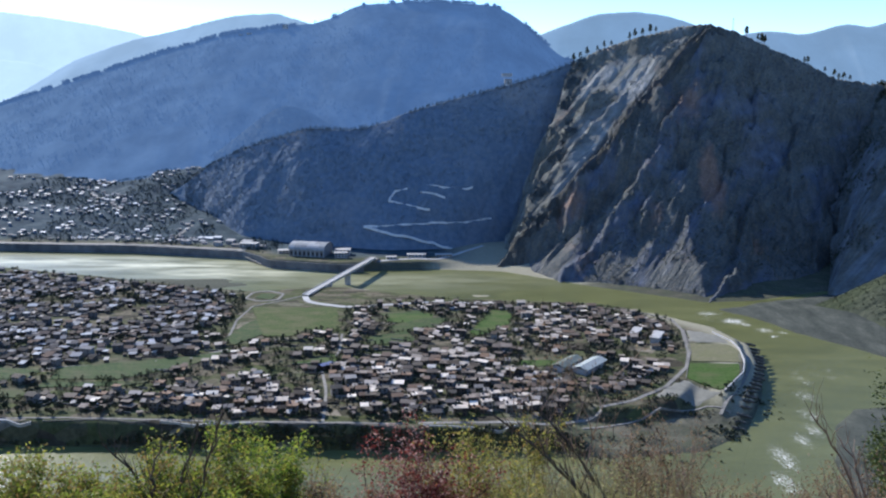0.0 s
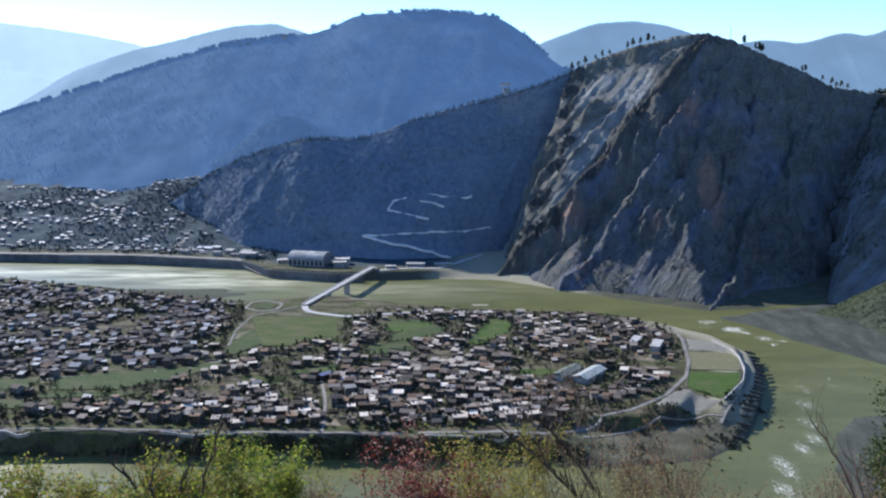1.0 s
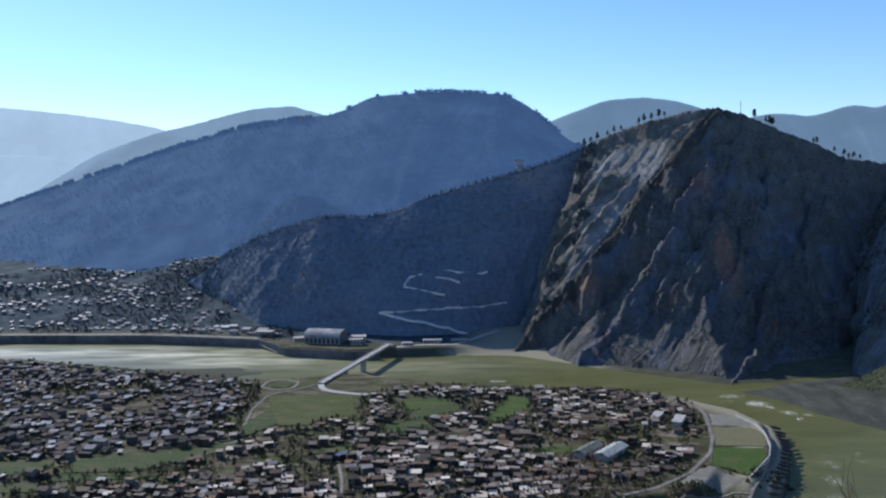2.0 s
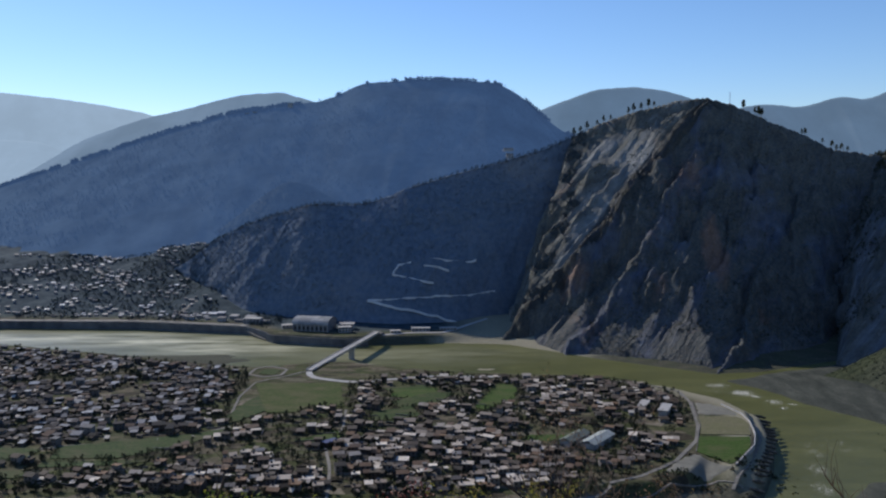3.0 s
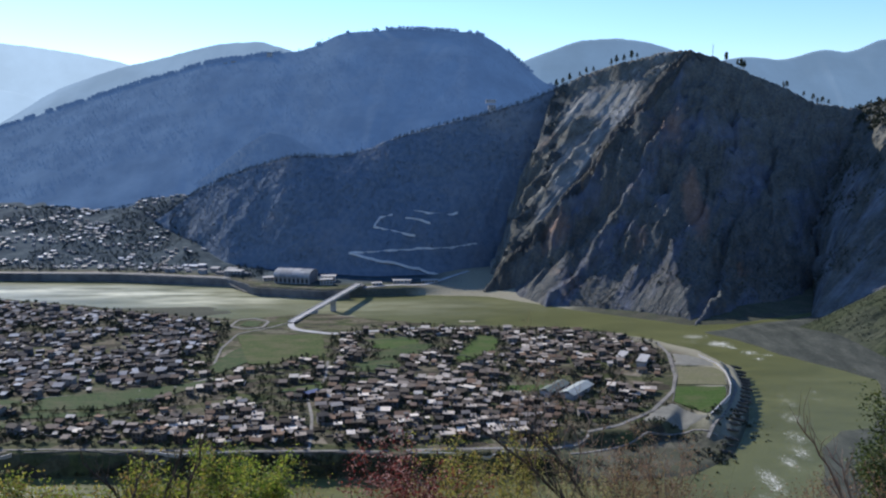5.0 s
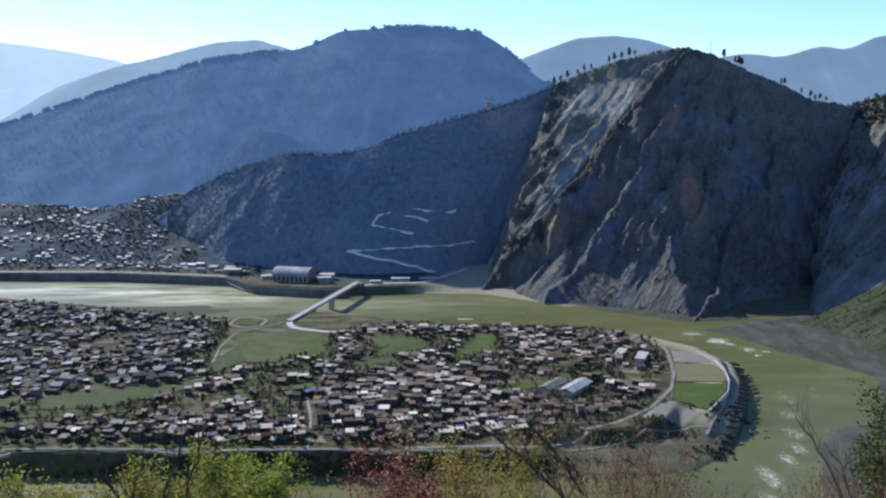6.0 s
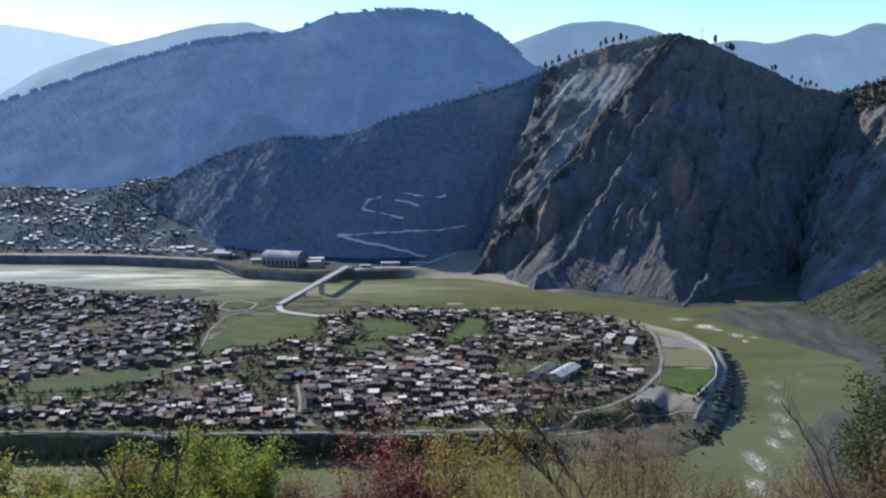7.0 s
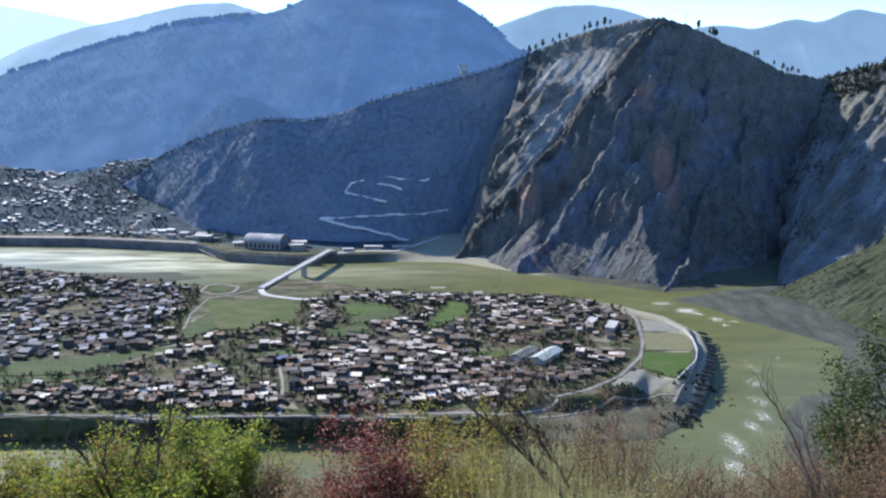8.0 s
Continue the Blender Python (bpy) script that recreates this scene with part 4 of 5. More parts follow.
TOWN = [(-900, 582), (-440, 582), (-277, 584), (-160, 578), (-22, 577), (71, 582), (112, 606), (140, 622), (174, 653), (203, 698), (216, 737), (229, 807),
        (229, 845), (200, 872), (155, 892), (80, 903), (-16, 925), (-70, 912), (-100, 888), (-96, 800), (-132, 798), (-142, 778), (-170, 770), (-200, 742),
        (-222, 790), (-226, 880), (-235, 945), (-276, 962), (-462, 1030), (-598, 1085), (-900, 1120)]
field_areas = [f[1] for f in FIELDS if f[0] not in ("field_19", "field_20")]
spots = []
yy = 588.0
while yy < 1110:
    xx = -640 + rnd.uniform(0, 10)
    shrink = 1.0 if yy < 760 else 0.82
    while xx < 235:
        w, d = rnd.choice((rnd.uniform(3.8, 6.5), rnd.uniform(5.0, 8.5), rnd.uniform(6.0, 11.5))) * shrink, rnd.uniform(3.8, 6.8) * shrink
        cx, cy = xx + w / 2, yy + rnd.uniform(-3.0, 3.0) + 7 * math.sin(xx / 55.0)
        xx += w + rnd.choice((0.6, 1.2, 2.0, 3.5, 6, 10))
        density = 0.30 if (cx < -215 and cy < 645) else 0.45 if (-85 < cx < 80 and 735 < cy < 905) else 0.62 if (cx < -190 and cy > 690) else 0.76
        if rnd.random() < density:
            spots.append((cx, cy, w, d))
    yy += 9.0 if yy < 760 else 7.9
S = np.array(spots)
keep = sdf(TOWN, S[:, 0], S[:, 1]) > 3
for f in field_areas:
    keep &= sdf(f, S[:, 0], S[:, 1]) < -6.0
keep &= fbm(S[:, 0] / 38, S[:, 1] / 38, 3, 57) < 0.63
keep &= ~((S[:, 0] > 84) & (S[:, 0] < 150) & (S[:, 1] > 664) & (S[:, 1] < 716))
for hx, hy in ((203, 772), (192, 798)):
    keep &= np.hypot(S[:, 0] - hx, S[:, 1] - hy) > 17
places = [p for p, k in zip(spots, keep) if k and road_gap(p[0], p[1]) > p[3] / 2 + 1.6]

places.sort(key=lambda p: (p[0] * 0.35) ** 2 + p[1] ** 2)
near_places, far_places = places[:300], places[300:]
PL_ALL = np.array(places)
KINDS = [(5.5, 5, 1, "flat"), (8, 6, 1, "flat"), (11.5, 6.5, 1, "flat"), (7, 6, 2, "flat"), (10, 6.5, 2, "flat"), (6, 5, 1, "tin"), (8.5, 6, 1, "tin"), (11.5, 6.5, 1, "tin"),
         (8, 6.5, 2, "tin"), (5, 4.5, 1, "shed"), (9, 5.5, 1, "shed"), (9, 7, 1, "terrace"), (11, 7.5, 1, "terrace"), (7.5, 6, 2, "flat")]
built = {}
for cx, cy, w, d in near_places:
    k = min(range(len(KINDS)), key=lambda i: abs(KINDS[i][0] - w) + 3.0 * rnd.random())
    m = pose(cx, cy, floor_z(cx, cy), 0, 0, -6 + rnd.gauss(0, 9) + 14 * math.sin(cx / 90.0 + cy / 70.0))
    if k not in built:
        built[k] = house(*KINDS[k])
        built[k].matrix_basis = m
    else:
        copy_thing(built[k], m)


def house_rows(name, spots, label, category="houses", wall=None, roof=None):
    """Many small far houses as one mesh: walls, overhanging roofs and dark openings."""
    verts, faces, mats = [], [], []

    def add(cx, cy, cz, ang, x0, x1, y0, y1, z0, z1, mat, pitch=0.0):
        n, c, s = len(verts), math.cos(ang), math.sin(ang)
        for z in (z0, z1):
            for x, y in ((x0, y0), (x1, y0), (x1, y1), (x0, y1)):
                verts.append((cx + x * c - y * s, cy + x * s + y * c, cz + z + (pitch if y > 0 else 0.0)))
        for q in ((3, 2, 1, 0), (4, 5, 6, 7), (0, 1, 5, 4), (1, 2, 6, 5), (2, 3, 7, 6), (3, 0, 4, 7)):
            faces.append([n + k for k in q])
            mats.append(mat)

    for cx, cy, cz, ang, w, d, h in spots:
        x, y = w / 2, d / 2
        add(cx, cy, cz, ang, -x, x, -y, y, -3, h, 0)
        add(cx, cy, cz, ang, -x - 0.6, x + 0.6, -y - 0.6, y + 0.6, h + 0.01, h + 0.3, 1, rnd.choice((0, 0, 0.9, 1.5)))
        for k in range(max(2, int(w / 4))):
            wx = -x + w * (k + 0.5) / max(2, int(w / 4))
            for fl in range(int(h // 3)) if w > 5 else ():
                add(cx, cy, cz, ang, wx - 0.6, wx + 0.6, -y - 0.06, -y + 0.05, 0.9 + 3 * fl, 2.2 + 3 * fl, 2)
    me = bpy.data.meshes.new(name)
    me.from_pydata(verts, [], faces)
    for m in (wall or HOUSE_WALL_FAR, roof or HOUSE_ROOF_FAR, WINDOW_DARK):
        me.materials.append(m)
    me.polygons.foreach_set("material_index", np.array(mats, dtype=np.int32))
    return tagged(new(name, me), label, category, kind="stuff")


def town_rows(name, spots, label, roof):
    house_rows(name, [(cx, cy, floor_z(cx, cy), math.radians(-6 + rnd.gauss(0, 9) + 14 * math.sin(cx / 90.0 + cy / 70.0)), w, d, rnd.choice((3.0, 3.2, 3.3, 6.1))) for cx, cy, w, d in spots], label, roof=roof)


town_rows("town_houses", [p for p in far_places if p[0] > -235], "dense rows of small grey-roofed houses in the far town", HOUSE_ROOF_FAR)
town_rows("old_town_houses", [p for p in far_places if p[0] <= -235], "dense rows of small houses in the west quarter, roofs dimmed for haze", DIMMED_WEST_ROOF)
P = PL_ALL[np.random.default_rng(3).integers(0, len(places), 2600)][:, :2] + np.random.default_rng(4).normal(0, 8, (2600, 2))
ok = np.array([not np.any((np.abs(px - PL_ALL[:, 0]) < PL_ALL[:, 2] / 2 + 1.6) & (np.abs(py - PL_ALL[:, 1]) < PL_ALL[:, 3] / 2 + 1.6)) and road_gap(px, py) > 3.5 for px, py in P]) & (sdf(TOWN, *P.T) > 2)
for f in field_areas:
    ok &= sdf(f, *P.T) < -3
P = P[ok][:1200]
house_rows("outbuildings", [(px, py, pz, math.radians(-6 + rnd.gauss(0, 12)), rnd.uniform(2.4, 4.5), rnd.uniform(2.4, 3.6), rnd.uniform(2.0, 2.8)) for (px, py), pz in zip(P, ground_z(*P.T)[0])],
           "small sheds and outbuildings in yards of the town", "sheds")
spots, taken = [], []
for k in range(2200):
    cx, df = rnd.uniform(-1000, -370), rnd.uniform(40, 400) 
    cy = float(np.interp(cx, *np.array(FAR_BANK, float).T)) + df
    if all((cx - a) ** 2 + (cy - b) ** 2 > 95 for a, b in taken):
        taken.append((cx, cy))
T = np.array(taken)
T = T[fbm(T[:, 0] / 70, T[:, 1] / 40, 4, 71) > 0.52]
for (cx, cy), cz in zip(T, ground_z(T[:, 0], T[:, 1])[0]):
    spots.append((cx, cy, cz, math.radians(rnd.gauss(-5, 14)), rnd.uniform(3.5, 8.5), rnd.uniform(3, 5), rnd.choice((2.2, 2.6, 3.4))))
house_rows("village_houses", spots, "scattered pale-roofed houses of a village on the far slope", wall=VILLAGE_WALL, roof=VILLAGE_ROOF)
house_rows("riverside_houses", [(cx, np.interp(cx, *np.array(FAR_BANK, float).T) + off, -4.2, math.radians(-12 + rnd.gauss(0, 5)), rnd.uniform(6, 20), rnd.uniform(6, 9), rnd.choice((2.8, 3.2, 5.0)))
                                for cx, off in [(-420 + 14 * k + rnd.uniform(-4, 4), rnd.choice((34, 52, 75))) for k in range(11)]], "row of pale riverside buildings by the far road", wall=VILLAGE_WALL, roof=VILLAGE_ROOF)


# ---- trees ----
BARK = plain("bark", (0.06, 0.045, 0.035), (0.12, 0.095, 0.075), 8.0)
# These leaves carry the foothill's pale blue haze in their colour.
HAZY_FOOT_LEAF = palette("hazy_foothill_leaf", [(0.09, 0.12, 0.145), (0.12, 0.15, 0.17), (0.16, 0.18, 0.18)], 0.9, spread="island", grain=0.5)
# Village leaves lightened and blued, the haze over the slope in their colour.
HAZY_VILLAGE_LEAF = palette("hazy_village_leaf", [(0.055, 0.08, 0.085), (0.075, 0.10, 0.10), (0.10, 0.125, 0.11)], 0.9, spread="island", grain=0.5)
TREE_LEAF = palette("tree_leaf", [(0.05, 0.065, 0.038), (0.06, 0.078, 0.042), (0.08, 0.095, 0.048), (0.08, 0.072, 0.05), (0.045, 0.058, 0.042)], 0.7, spread="island", grain=2.0)


def raw(name, verts, faces, material, parent=None, label=""):
    me = bpy.data.meshes.new(name)
    me.from_pydata(verts.tolist(), [], faces.tolist())
    me.materials.append(material)
    ob = new(name, me)
    ob.parent = parent
    if label:
        ob["label"] = label
    return ob


def tufts(C, size, rng):
    """Small irregular clumps of leaves at the points C: three bent quads across one another."""
    n = len(C) * 3
    C, size = np.repeat(C, 3, 0), np.repeat(size, 3)[:, None]
    a, t = rng.uniform(0, math.pi, n), rng.uniform(-0.9, 0.9, n)
    u = np.stack([np.cos(a), np.sin(a), rng.uniform(-0.3, 0.3, n)], -1) * size * rng.uniform(0.6, 1, (n, 1))
    w = np.stack([-np.sin(a) * np.sin(t), np.cos(a) * np.sin(t), np.cos(t)], -1) * size * rng.uniform(0.5, 0.9, (n, 1))
    verts = np.stack([C - u * 0.9 - w * 0.5, C + u * 0.3 - w, C + u + w * 0.2, C - u * 0.2 + w], 1).reshape(-1, 3)
    return verts, np.arange(len(verts)).reshape(-1, 4)


def tree_stuff(name, x, y, z, h, wide, label, seed, n=10, conic=False, category="trees", material=None):
    """Many far trees or shrubs as one mesh of leaf clumps."""
    rng = np.random.default_rng(seed)
    T = len(x)
    f = np.broadcast_to((np.arange(n) + 0.5) / n, (T, n))
    if conic:
        rad, hh = wide[:, None] * (1.05 - f) * rng.uniform(0.3, 1, (T, n)), h[:, None] * (0.2 + 0.78 * f)
    else:
        rad, hh = wide[:, None] * np.sqrt(np.maximum(0.05, 1 - (2 * f - 1) ** 2)) * rng.uniform(0.2, 1, (T, n)), h[:, None] * (0.2 + 0.75 * f)
    a = rng.uniform(0, 2 * math.pi, (T, n))
    C = np.stack([x[:, None] + rad * np.cos(a), y[:, None] + rad * np.sin(a), z[:, None] + hh], -1).reshape(-1, 3)
    verts, faces = tufts(C, (wide[:, None] * rng.uniform(0.3, 0.55, (T, n)) * (10.0 / max(n, 10)) ** 0.5).ravel(), rng)
    return tagged(raw(name, verts, faces, material or TREE_LEAF), label, category, kind="stuff")


rng = np.random.default_rng(21)
x, y = rng.uniform(-640, 240, 20000), rng.uniform(572, 1100, 20000)
ok = (sdf(TOWN, x, y) > -8) & (fbm(x / 45, y / 45, 3, 91) > 0.40)
for f in field_areas:
    ok &= sdf(f, x, y) < 2
x, y = x[ok], y[ok]
PL = np.array(places)
ok = np.array([not np.any((np.abs(px - PL[:, 0]) < PL[:, 2] / 2 + 0.5) & (np.abs(py - PL[:, 1]) < PL[:, 3] / 2 + 0.8)) and road_gap(px, py) > 3 for px, py in zip(x, y)])
x, y = x[ok], y[ok]
h = rng.uniform(1.3, 6, len(x))
order = np.argsort((x * 0.35) ** 2 + y ** 2)
single = order[(h[order] > 4.2)][:140]                             # the nearest tall ones stand as trees of their own
rest = np.setdiff1d(np.arange(len(x)), single)
SINGLE_TREES = [(float(x[k]), float(y[k]), float(h[k])) for k in single]
x, y, h = x[rest], y[rest], h[rest]
tree_stuff("town_trees", x, y, ground_z(x, y)[0], h, h * rng.uniform(0.3, 0.5, len(x)), "dark leafy trees and shrubs between the houses", 22, 15)

GW = PL[rng.integers(0, len(PL), 1500)][:, :2] + rng.normal(0, 9, (1500, 2))    # low walls of yards and terraces
ok = np.array([not np.any((np.abs(px - PL[:, 0]) < PL[:, 2] / 2 + 1) & (np.abs(py - PL[:, 1]) < PL[:, 3] / 2 + 1)) and road_gap(px, py) > 3 for px, py in GW]) & (sdf(TOWN, *GW.T) > 1)
GW = GW[ok]
ang = np.radians(-6 + 14 * np.sin(GW[:, 0] / 90 + GW[:, 1] / 70)) + (rng.random(len(GW)) < 0.25) * math.pi / 2
half = np.stack([np.cos(ang), np.sin(ang)], -1) * rng.uniform(3, 9, (len(GW), 1))
side = np.stack([-np.sin(ang), np.cos(ang)], -1) * 0.25
gz = ground_z(*GW.T)[0]
verts = np.concatenate([np.concatenate([np.stack([GW - half - side, GW + half - side, GW + half + side, GW - half + side], 1), np.broadcast_to((gz + dz)[:, None, None], (len(GW), 4, 1))], 2) for dz in (-1.0, 1.3)], 1).reshape(-1, 3)
quads = np.array([(4, 5, 6, 7), (0, 1, 5, 4), (1, 2, 6, 5), (2, 3, 7, 6), (3, 0, 4, 7)])
tagged(raw("garden_walls", verts, (quads[None] + 8 * np.arange(len(GW))[:, None, None]).reshape(-1, 4), HOUSE_WALL_FAR), "low stone walls of yards between the houses", "walls", kind="stuff")

x = rng.uniform(-640, 100, 4500)                                  # scrub on the shaded river cliff
y = 558 + rng.uniform(-8, 7, 4500)
z = ground_z(x, y)[0]
ok = (z > RIVER_Z + 0.5) & (z < -1.5)
h = rng.uniform(2, 5, len(x))
tree_stuff("cliff_scrub", x[ok], y[ok], z[ok] - 0.5, h[ok], h[ok] * 0.6, "dark scrub covering the river cliff", 23, 7, category="shrubs")
x, y = rng.uniform(60, 300, 2600), rng.uniform(535, 660, 2600)
ok = (sdf(TERRACE, x, y) > -26) & (sdf(TOWN, x, y) < 0) & (sdf(FIELDS[11][1], x, y) < 2) & (sdf(FIELDS[2][1], x, y) < 2) & (fbm(x / 22, y / 10, 3, 95) > 0.52)
ok &= np.array([road_gap(px, py) > 3.5 for px, py in zip(x, y)])
x, y = x[ok], y[ok]
h = rng.uniform(1, 3.2, len(x))
tree_stuff("bank_scrub", x, y, ground_z(x, y)[0] - 0.2, h, h * 0.7, "low dark scrub on the river bank", 24, 6, category="shrubs")


x, df = rng.uniform(-1000, -250, 7000), rng.uniform(16, 420, 7000)
y = np.interp(x, *np.array(FAR_BANK, float).T) + df
ok = fbm(x / 70, y / 70, 3, 97) > 0.42
h = rng.uniform(1.5, 6, len(x))
tree_stuff("village_trees", x[ok], y[ok], ground_z(x[ok], y[ok])[0], h[ok], h[ok] * 0.45, "dark trees and hedges among village houses", 25, 9, material=HAZY_VILLAGE_LEAF)


def slope_scrub(name, P, count, seed, size, label, lo=0.05, hi=1.0, conic=False, thick=0.45, freq=70.0, n=5, material=None):
    """Shrubs and trees scattered over a mountain's grid, thicker where the noise says."""
    rng = np.random.default_rng(seed)
    nu, nv = P.shape[:2]
    i, j = rng.integers(0, nu, count), np.minimum(nv - 1, (nv * (lo + (hi - lo) * rng.random(count))).astype(int))
    x, y, z = P[i, j].T
    ok = (fbm(x / freq, z / freq + y / freq, 4, seed) > thick) & (z > -14) & (y < 2400)
    x, y, z = x[ok], y[ok], z[ok]
    h = rng.uniform(*size, len(x))
    return tree_stuff(name, x, y, z - 0.5, h, h * (0.28 if conic else 0.5), label, seed, n, conic, "forest", material)


slope_scrub("spur_scrub", SPUR, 16000, 31, (1.2, 3.6), "dry scrub and bushes on the rock spur", thick=0.5)
slope_scrub("knoll_forest", MIDDLE, 5000, 39, (4, 9), "scrub and pines on the wooded knoll", conic=True, thick=0.40, material=HAZE_FOREST_TREE)
slope_scrub("foothill_forest", FRONT, 7000, 32, (2.5, 6), "dark pine and scrub forest on the foothill", conic=True, thick=0.40, material=HAZY_FOOT_LEAF)
slope_scrub("mountain_forest", CENTRE, 12000, 33, (5, 10), "pine forest on the tall mountain", conic=True, thick=0.42, freq=150, material=HAZE_FOREST_TREE)
edge_x = np.interp(SPUR[..., 1], [1180, 1212, 1240, 1288, 1328, 1366, 1400], [95, 128, 142, 182, 172, 202, 210])
near_edge = SPUR[(np.abs(SPUR[..., 0] - edge_x - 6) < 16) & (SPUR[..., 1] > 1200) & (SPUR[..., 1] < 1405) & (SPUR[..., 2] > 0)]
slope_scrub("gully_thicket", near_edge[:, None, :], 1500, 52, (2.5, 6.5), "dark thicket in the gully beside the rock spur", lo=0.0, thick=0.42, freq=26, n=7, material=HAZY_FOOT_LEAF)
slope_scrub("east_scrub", EAST, 7000, 34, (1.5, 5.0), "green scrub on the scree slope", thick=0.49)
slope_scrub("green_scrub", GREEN, 2500, 37, (1.0, 3.0), "low green scrub on the grassy slope", thick=0.45)
slope_scrub("east_crest_trees", EAST, 2200, 38, (3.5, 9), "trees along the crest of the scree slope", lo=0.8, thick=0.42, n=9)
slope_scrub("crest_trees", CENTRE, 4200, 35, (4, 10), "trees along the crest of the mountain", lo=0.98, thick=0.46, freq=60, n=8, material=HAZE_FOREST_TREE)
slope_scrub("foothill_crest_trees", FRONT, 900, 36, (3, 7), "trees along the foothill crest", lo=0.98, conic=True, thick=0.3, n=8, material=HAZY_FOOT_LEAF)


def ridge_tree(seed, h):
    r = random.Random(seed)
    t = thing("pine_tree", 0, 0, 0, 0, "lone dark pine tree standing on the ridge", "tree", "pines on the ridge")
    bm = bmesh.new()
    bmesh.ops.create_cone(bm, cap_ends=True, segments=6, radius1=0.35, radius2=0.1, depth=h * 0.85, matrix=pose(0, 0, h * 0.42))
    part("trunk", bm, BARK, t)
    C = []
    for k in range(22):
        f = 0.35 + 0.65 * k / 22
        a = r.uniform(0, 6.28)
        rad = h * 0.30 * (1.25 - f) * r.uniform(0.3, 1.2)
        C.append((rad * math.cos(a), rad * math.sin(a), h * f))
    raw("crown", *tufts(np.array(C), np.full(22, h * 0.13), np.random.default_rng(seed)), TREE_LEAF, t)
    return t


kinds = [ridge_tree(41, 12.0), ridge_tree(42, 15.0), ridge_tree(43, 9.0)]
crest = along(SKYLINE, 3.0)
used = set()
for x, k in ((212, 1), (222, 0), (232, 1), (246, 2), (258, 0), (268, 2), (292, 0), (300, 1), (311, 0), (322, 1), (330, 2), (463, 1), (482, 0), (487, 1), (491, 0), (495, 1), (560, 2), (566, 0), (596, 2), (612, 0), (622, 2), (631, 0), (641, 2)):
    c = crest[np.argmin(np.abs(crest[:, 0] - x))]
    m = pose(c[0], c[1], c[2] - 0.6, 0, 0, (x * 37) % 360)
    if k not in used:
        used.add(k)
        kinds[k].matrix_basis = m
    else:
        copy_thing(kinds[k], m)


def garden_tree(seed, h):
    """A leafy tree: a forked tapered trunk under an uneven crown."""
    r, rng = random.Random(seed), np.random.default_rng(seed)
    t = thing("tree", 0, 0, 0, 0, "leafy dark green tree between houses in town", "tree", "trees of the town")
    bm = bmesh.new()
    bmesh.ops.create_cone(bm, cap_ends=True, segments=6, radius1=0.22, radius2=0.12, depth=h * 0.5, matrix=pose(0, 0, h * 0.23))
    for k in range(4):
        bmesh.ops.create_cone(bm, cap_ends=True, segments=5, radius1=0.1, radius2=0.03, depth=h * 0.45, matrix=pose(0, 0, h * 0.42, r.uniform(20, 45), 0, 90 * k + r.uniform(-20, 20)) @ pose(0, 0, h * 0.2))
    part("trunk", bm, BARK, t)
    C = rng.normal(0, 1, (110, 3))
    C = C / np.linalg.norm(C, axis=1)[:, None] * rng.uniform(0.35, 1.0, (110, 1)) * np.array([h * 0.34, h * 0.34, h * 0.36]) + np.array([0, 0, h * 0.66])
    raw("crown", *tufts(C, rng.uniform(0.3, 0.62, 110), rng), TREE_LEAF, t)
    return t


tree_kinds = {}
for k, (tx, ty, th) in enumerate(SINGLE_TREES):
    kind = k % 6
    m = pose(tx, ty, floor_z(tx, ty), 0, 0, (k * 47) % 360)
    if kind not in tree_kinds:
        tree_kinds[kind] = garden_tree(200 + kind, 4.8 + 0.5 * kind)
        tree_kinds[kind].matrix_basis = m
    else:
        copy_thing(tree_kinds[kind], m)


# ---- far bank: hairpin road, buildings, shed, mast ----
def face_road(name, pts, wide, label):
    """A bench road cut into the foothill: the line is laid on the slope."""
    q = along(pts, 8.0)
    flat = FRONT.reshape(-1, 3)
    out = []
    for p in q:
        near = flat[np.argmin((flat[:, 0] - p[0]) ** 2 + (flat[:, 2] - p[2]) ** 2 + 0.05 * (flat[:, 1] - p[1]) ** 2)]
        out.append((p[0], near[1] - 1.2, p[2]))
    out = np.array(out)
    out[1:-1, 1] = (out[:-2, 1] + out[1:-1, 1] + out[2:, 1]) / 3
    out[:, 2] += (fbm(out[:, 0] / 16, out[:, 2] / 40, 3, 88) - 0.5) * 6
    return strip(name, out, wide * 1.0, 0.6, -2.6, PALE_CUT, label, "road", step=8.0)


face_road("road_hairpin_1", [(36, 1278, -9), (-34, 1270, 10), (-83, 1279, 20), (-124, 1297, 28)], 6, "pale road climbing the foothill")
face_road("road_hairpin_2", [(-124, 1297, 28), (-57, 1297, 32), (14, 1309, 34), (75, 1331, 36)], 1.8, "faint road crossing the foothill")
face_road("road_hairpin_3", [(-22, 1336, 52), (-54, 1333, 59), (-87, 1350, 65)], 5, "pale hairpin road on the foothill")
face_road("road_hairpin_4", [(-87, 1350, 65), (-78, 1370, 79), (-58, 1374, 84)], 4, "faint hairpin road on the foothill")
face_road("road_hairpin_5", [(2, 1367, 71), (-18, 1374, 75), (-37, 1381, 79)], 6, "pale hairpin road on the foothill")
face_road("road_hairpin_6", [(-28, 1399, 87), (6, 1388, 85), (45, 1381, 83)], 5, "pale upper hairpin road on the foothill")


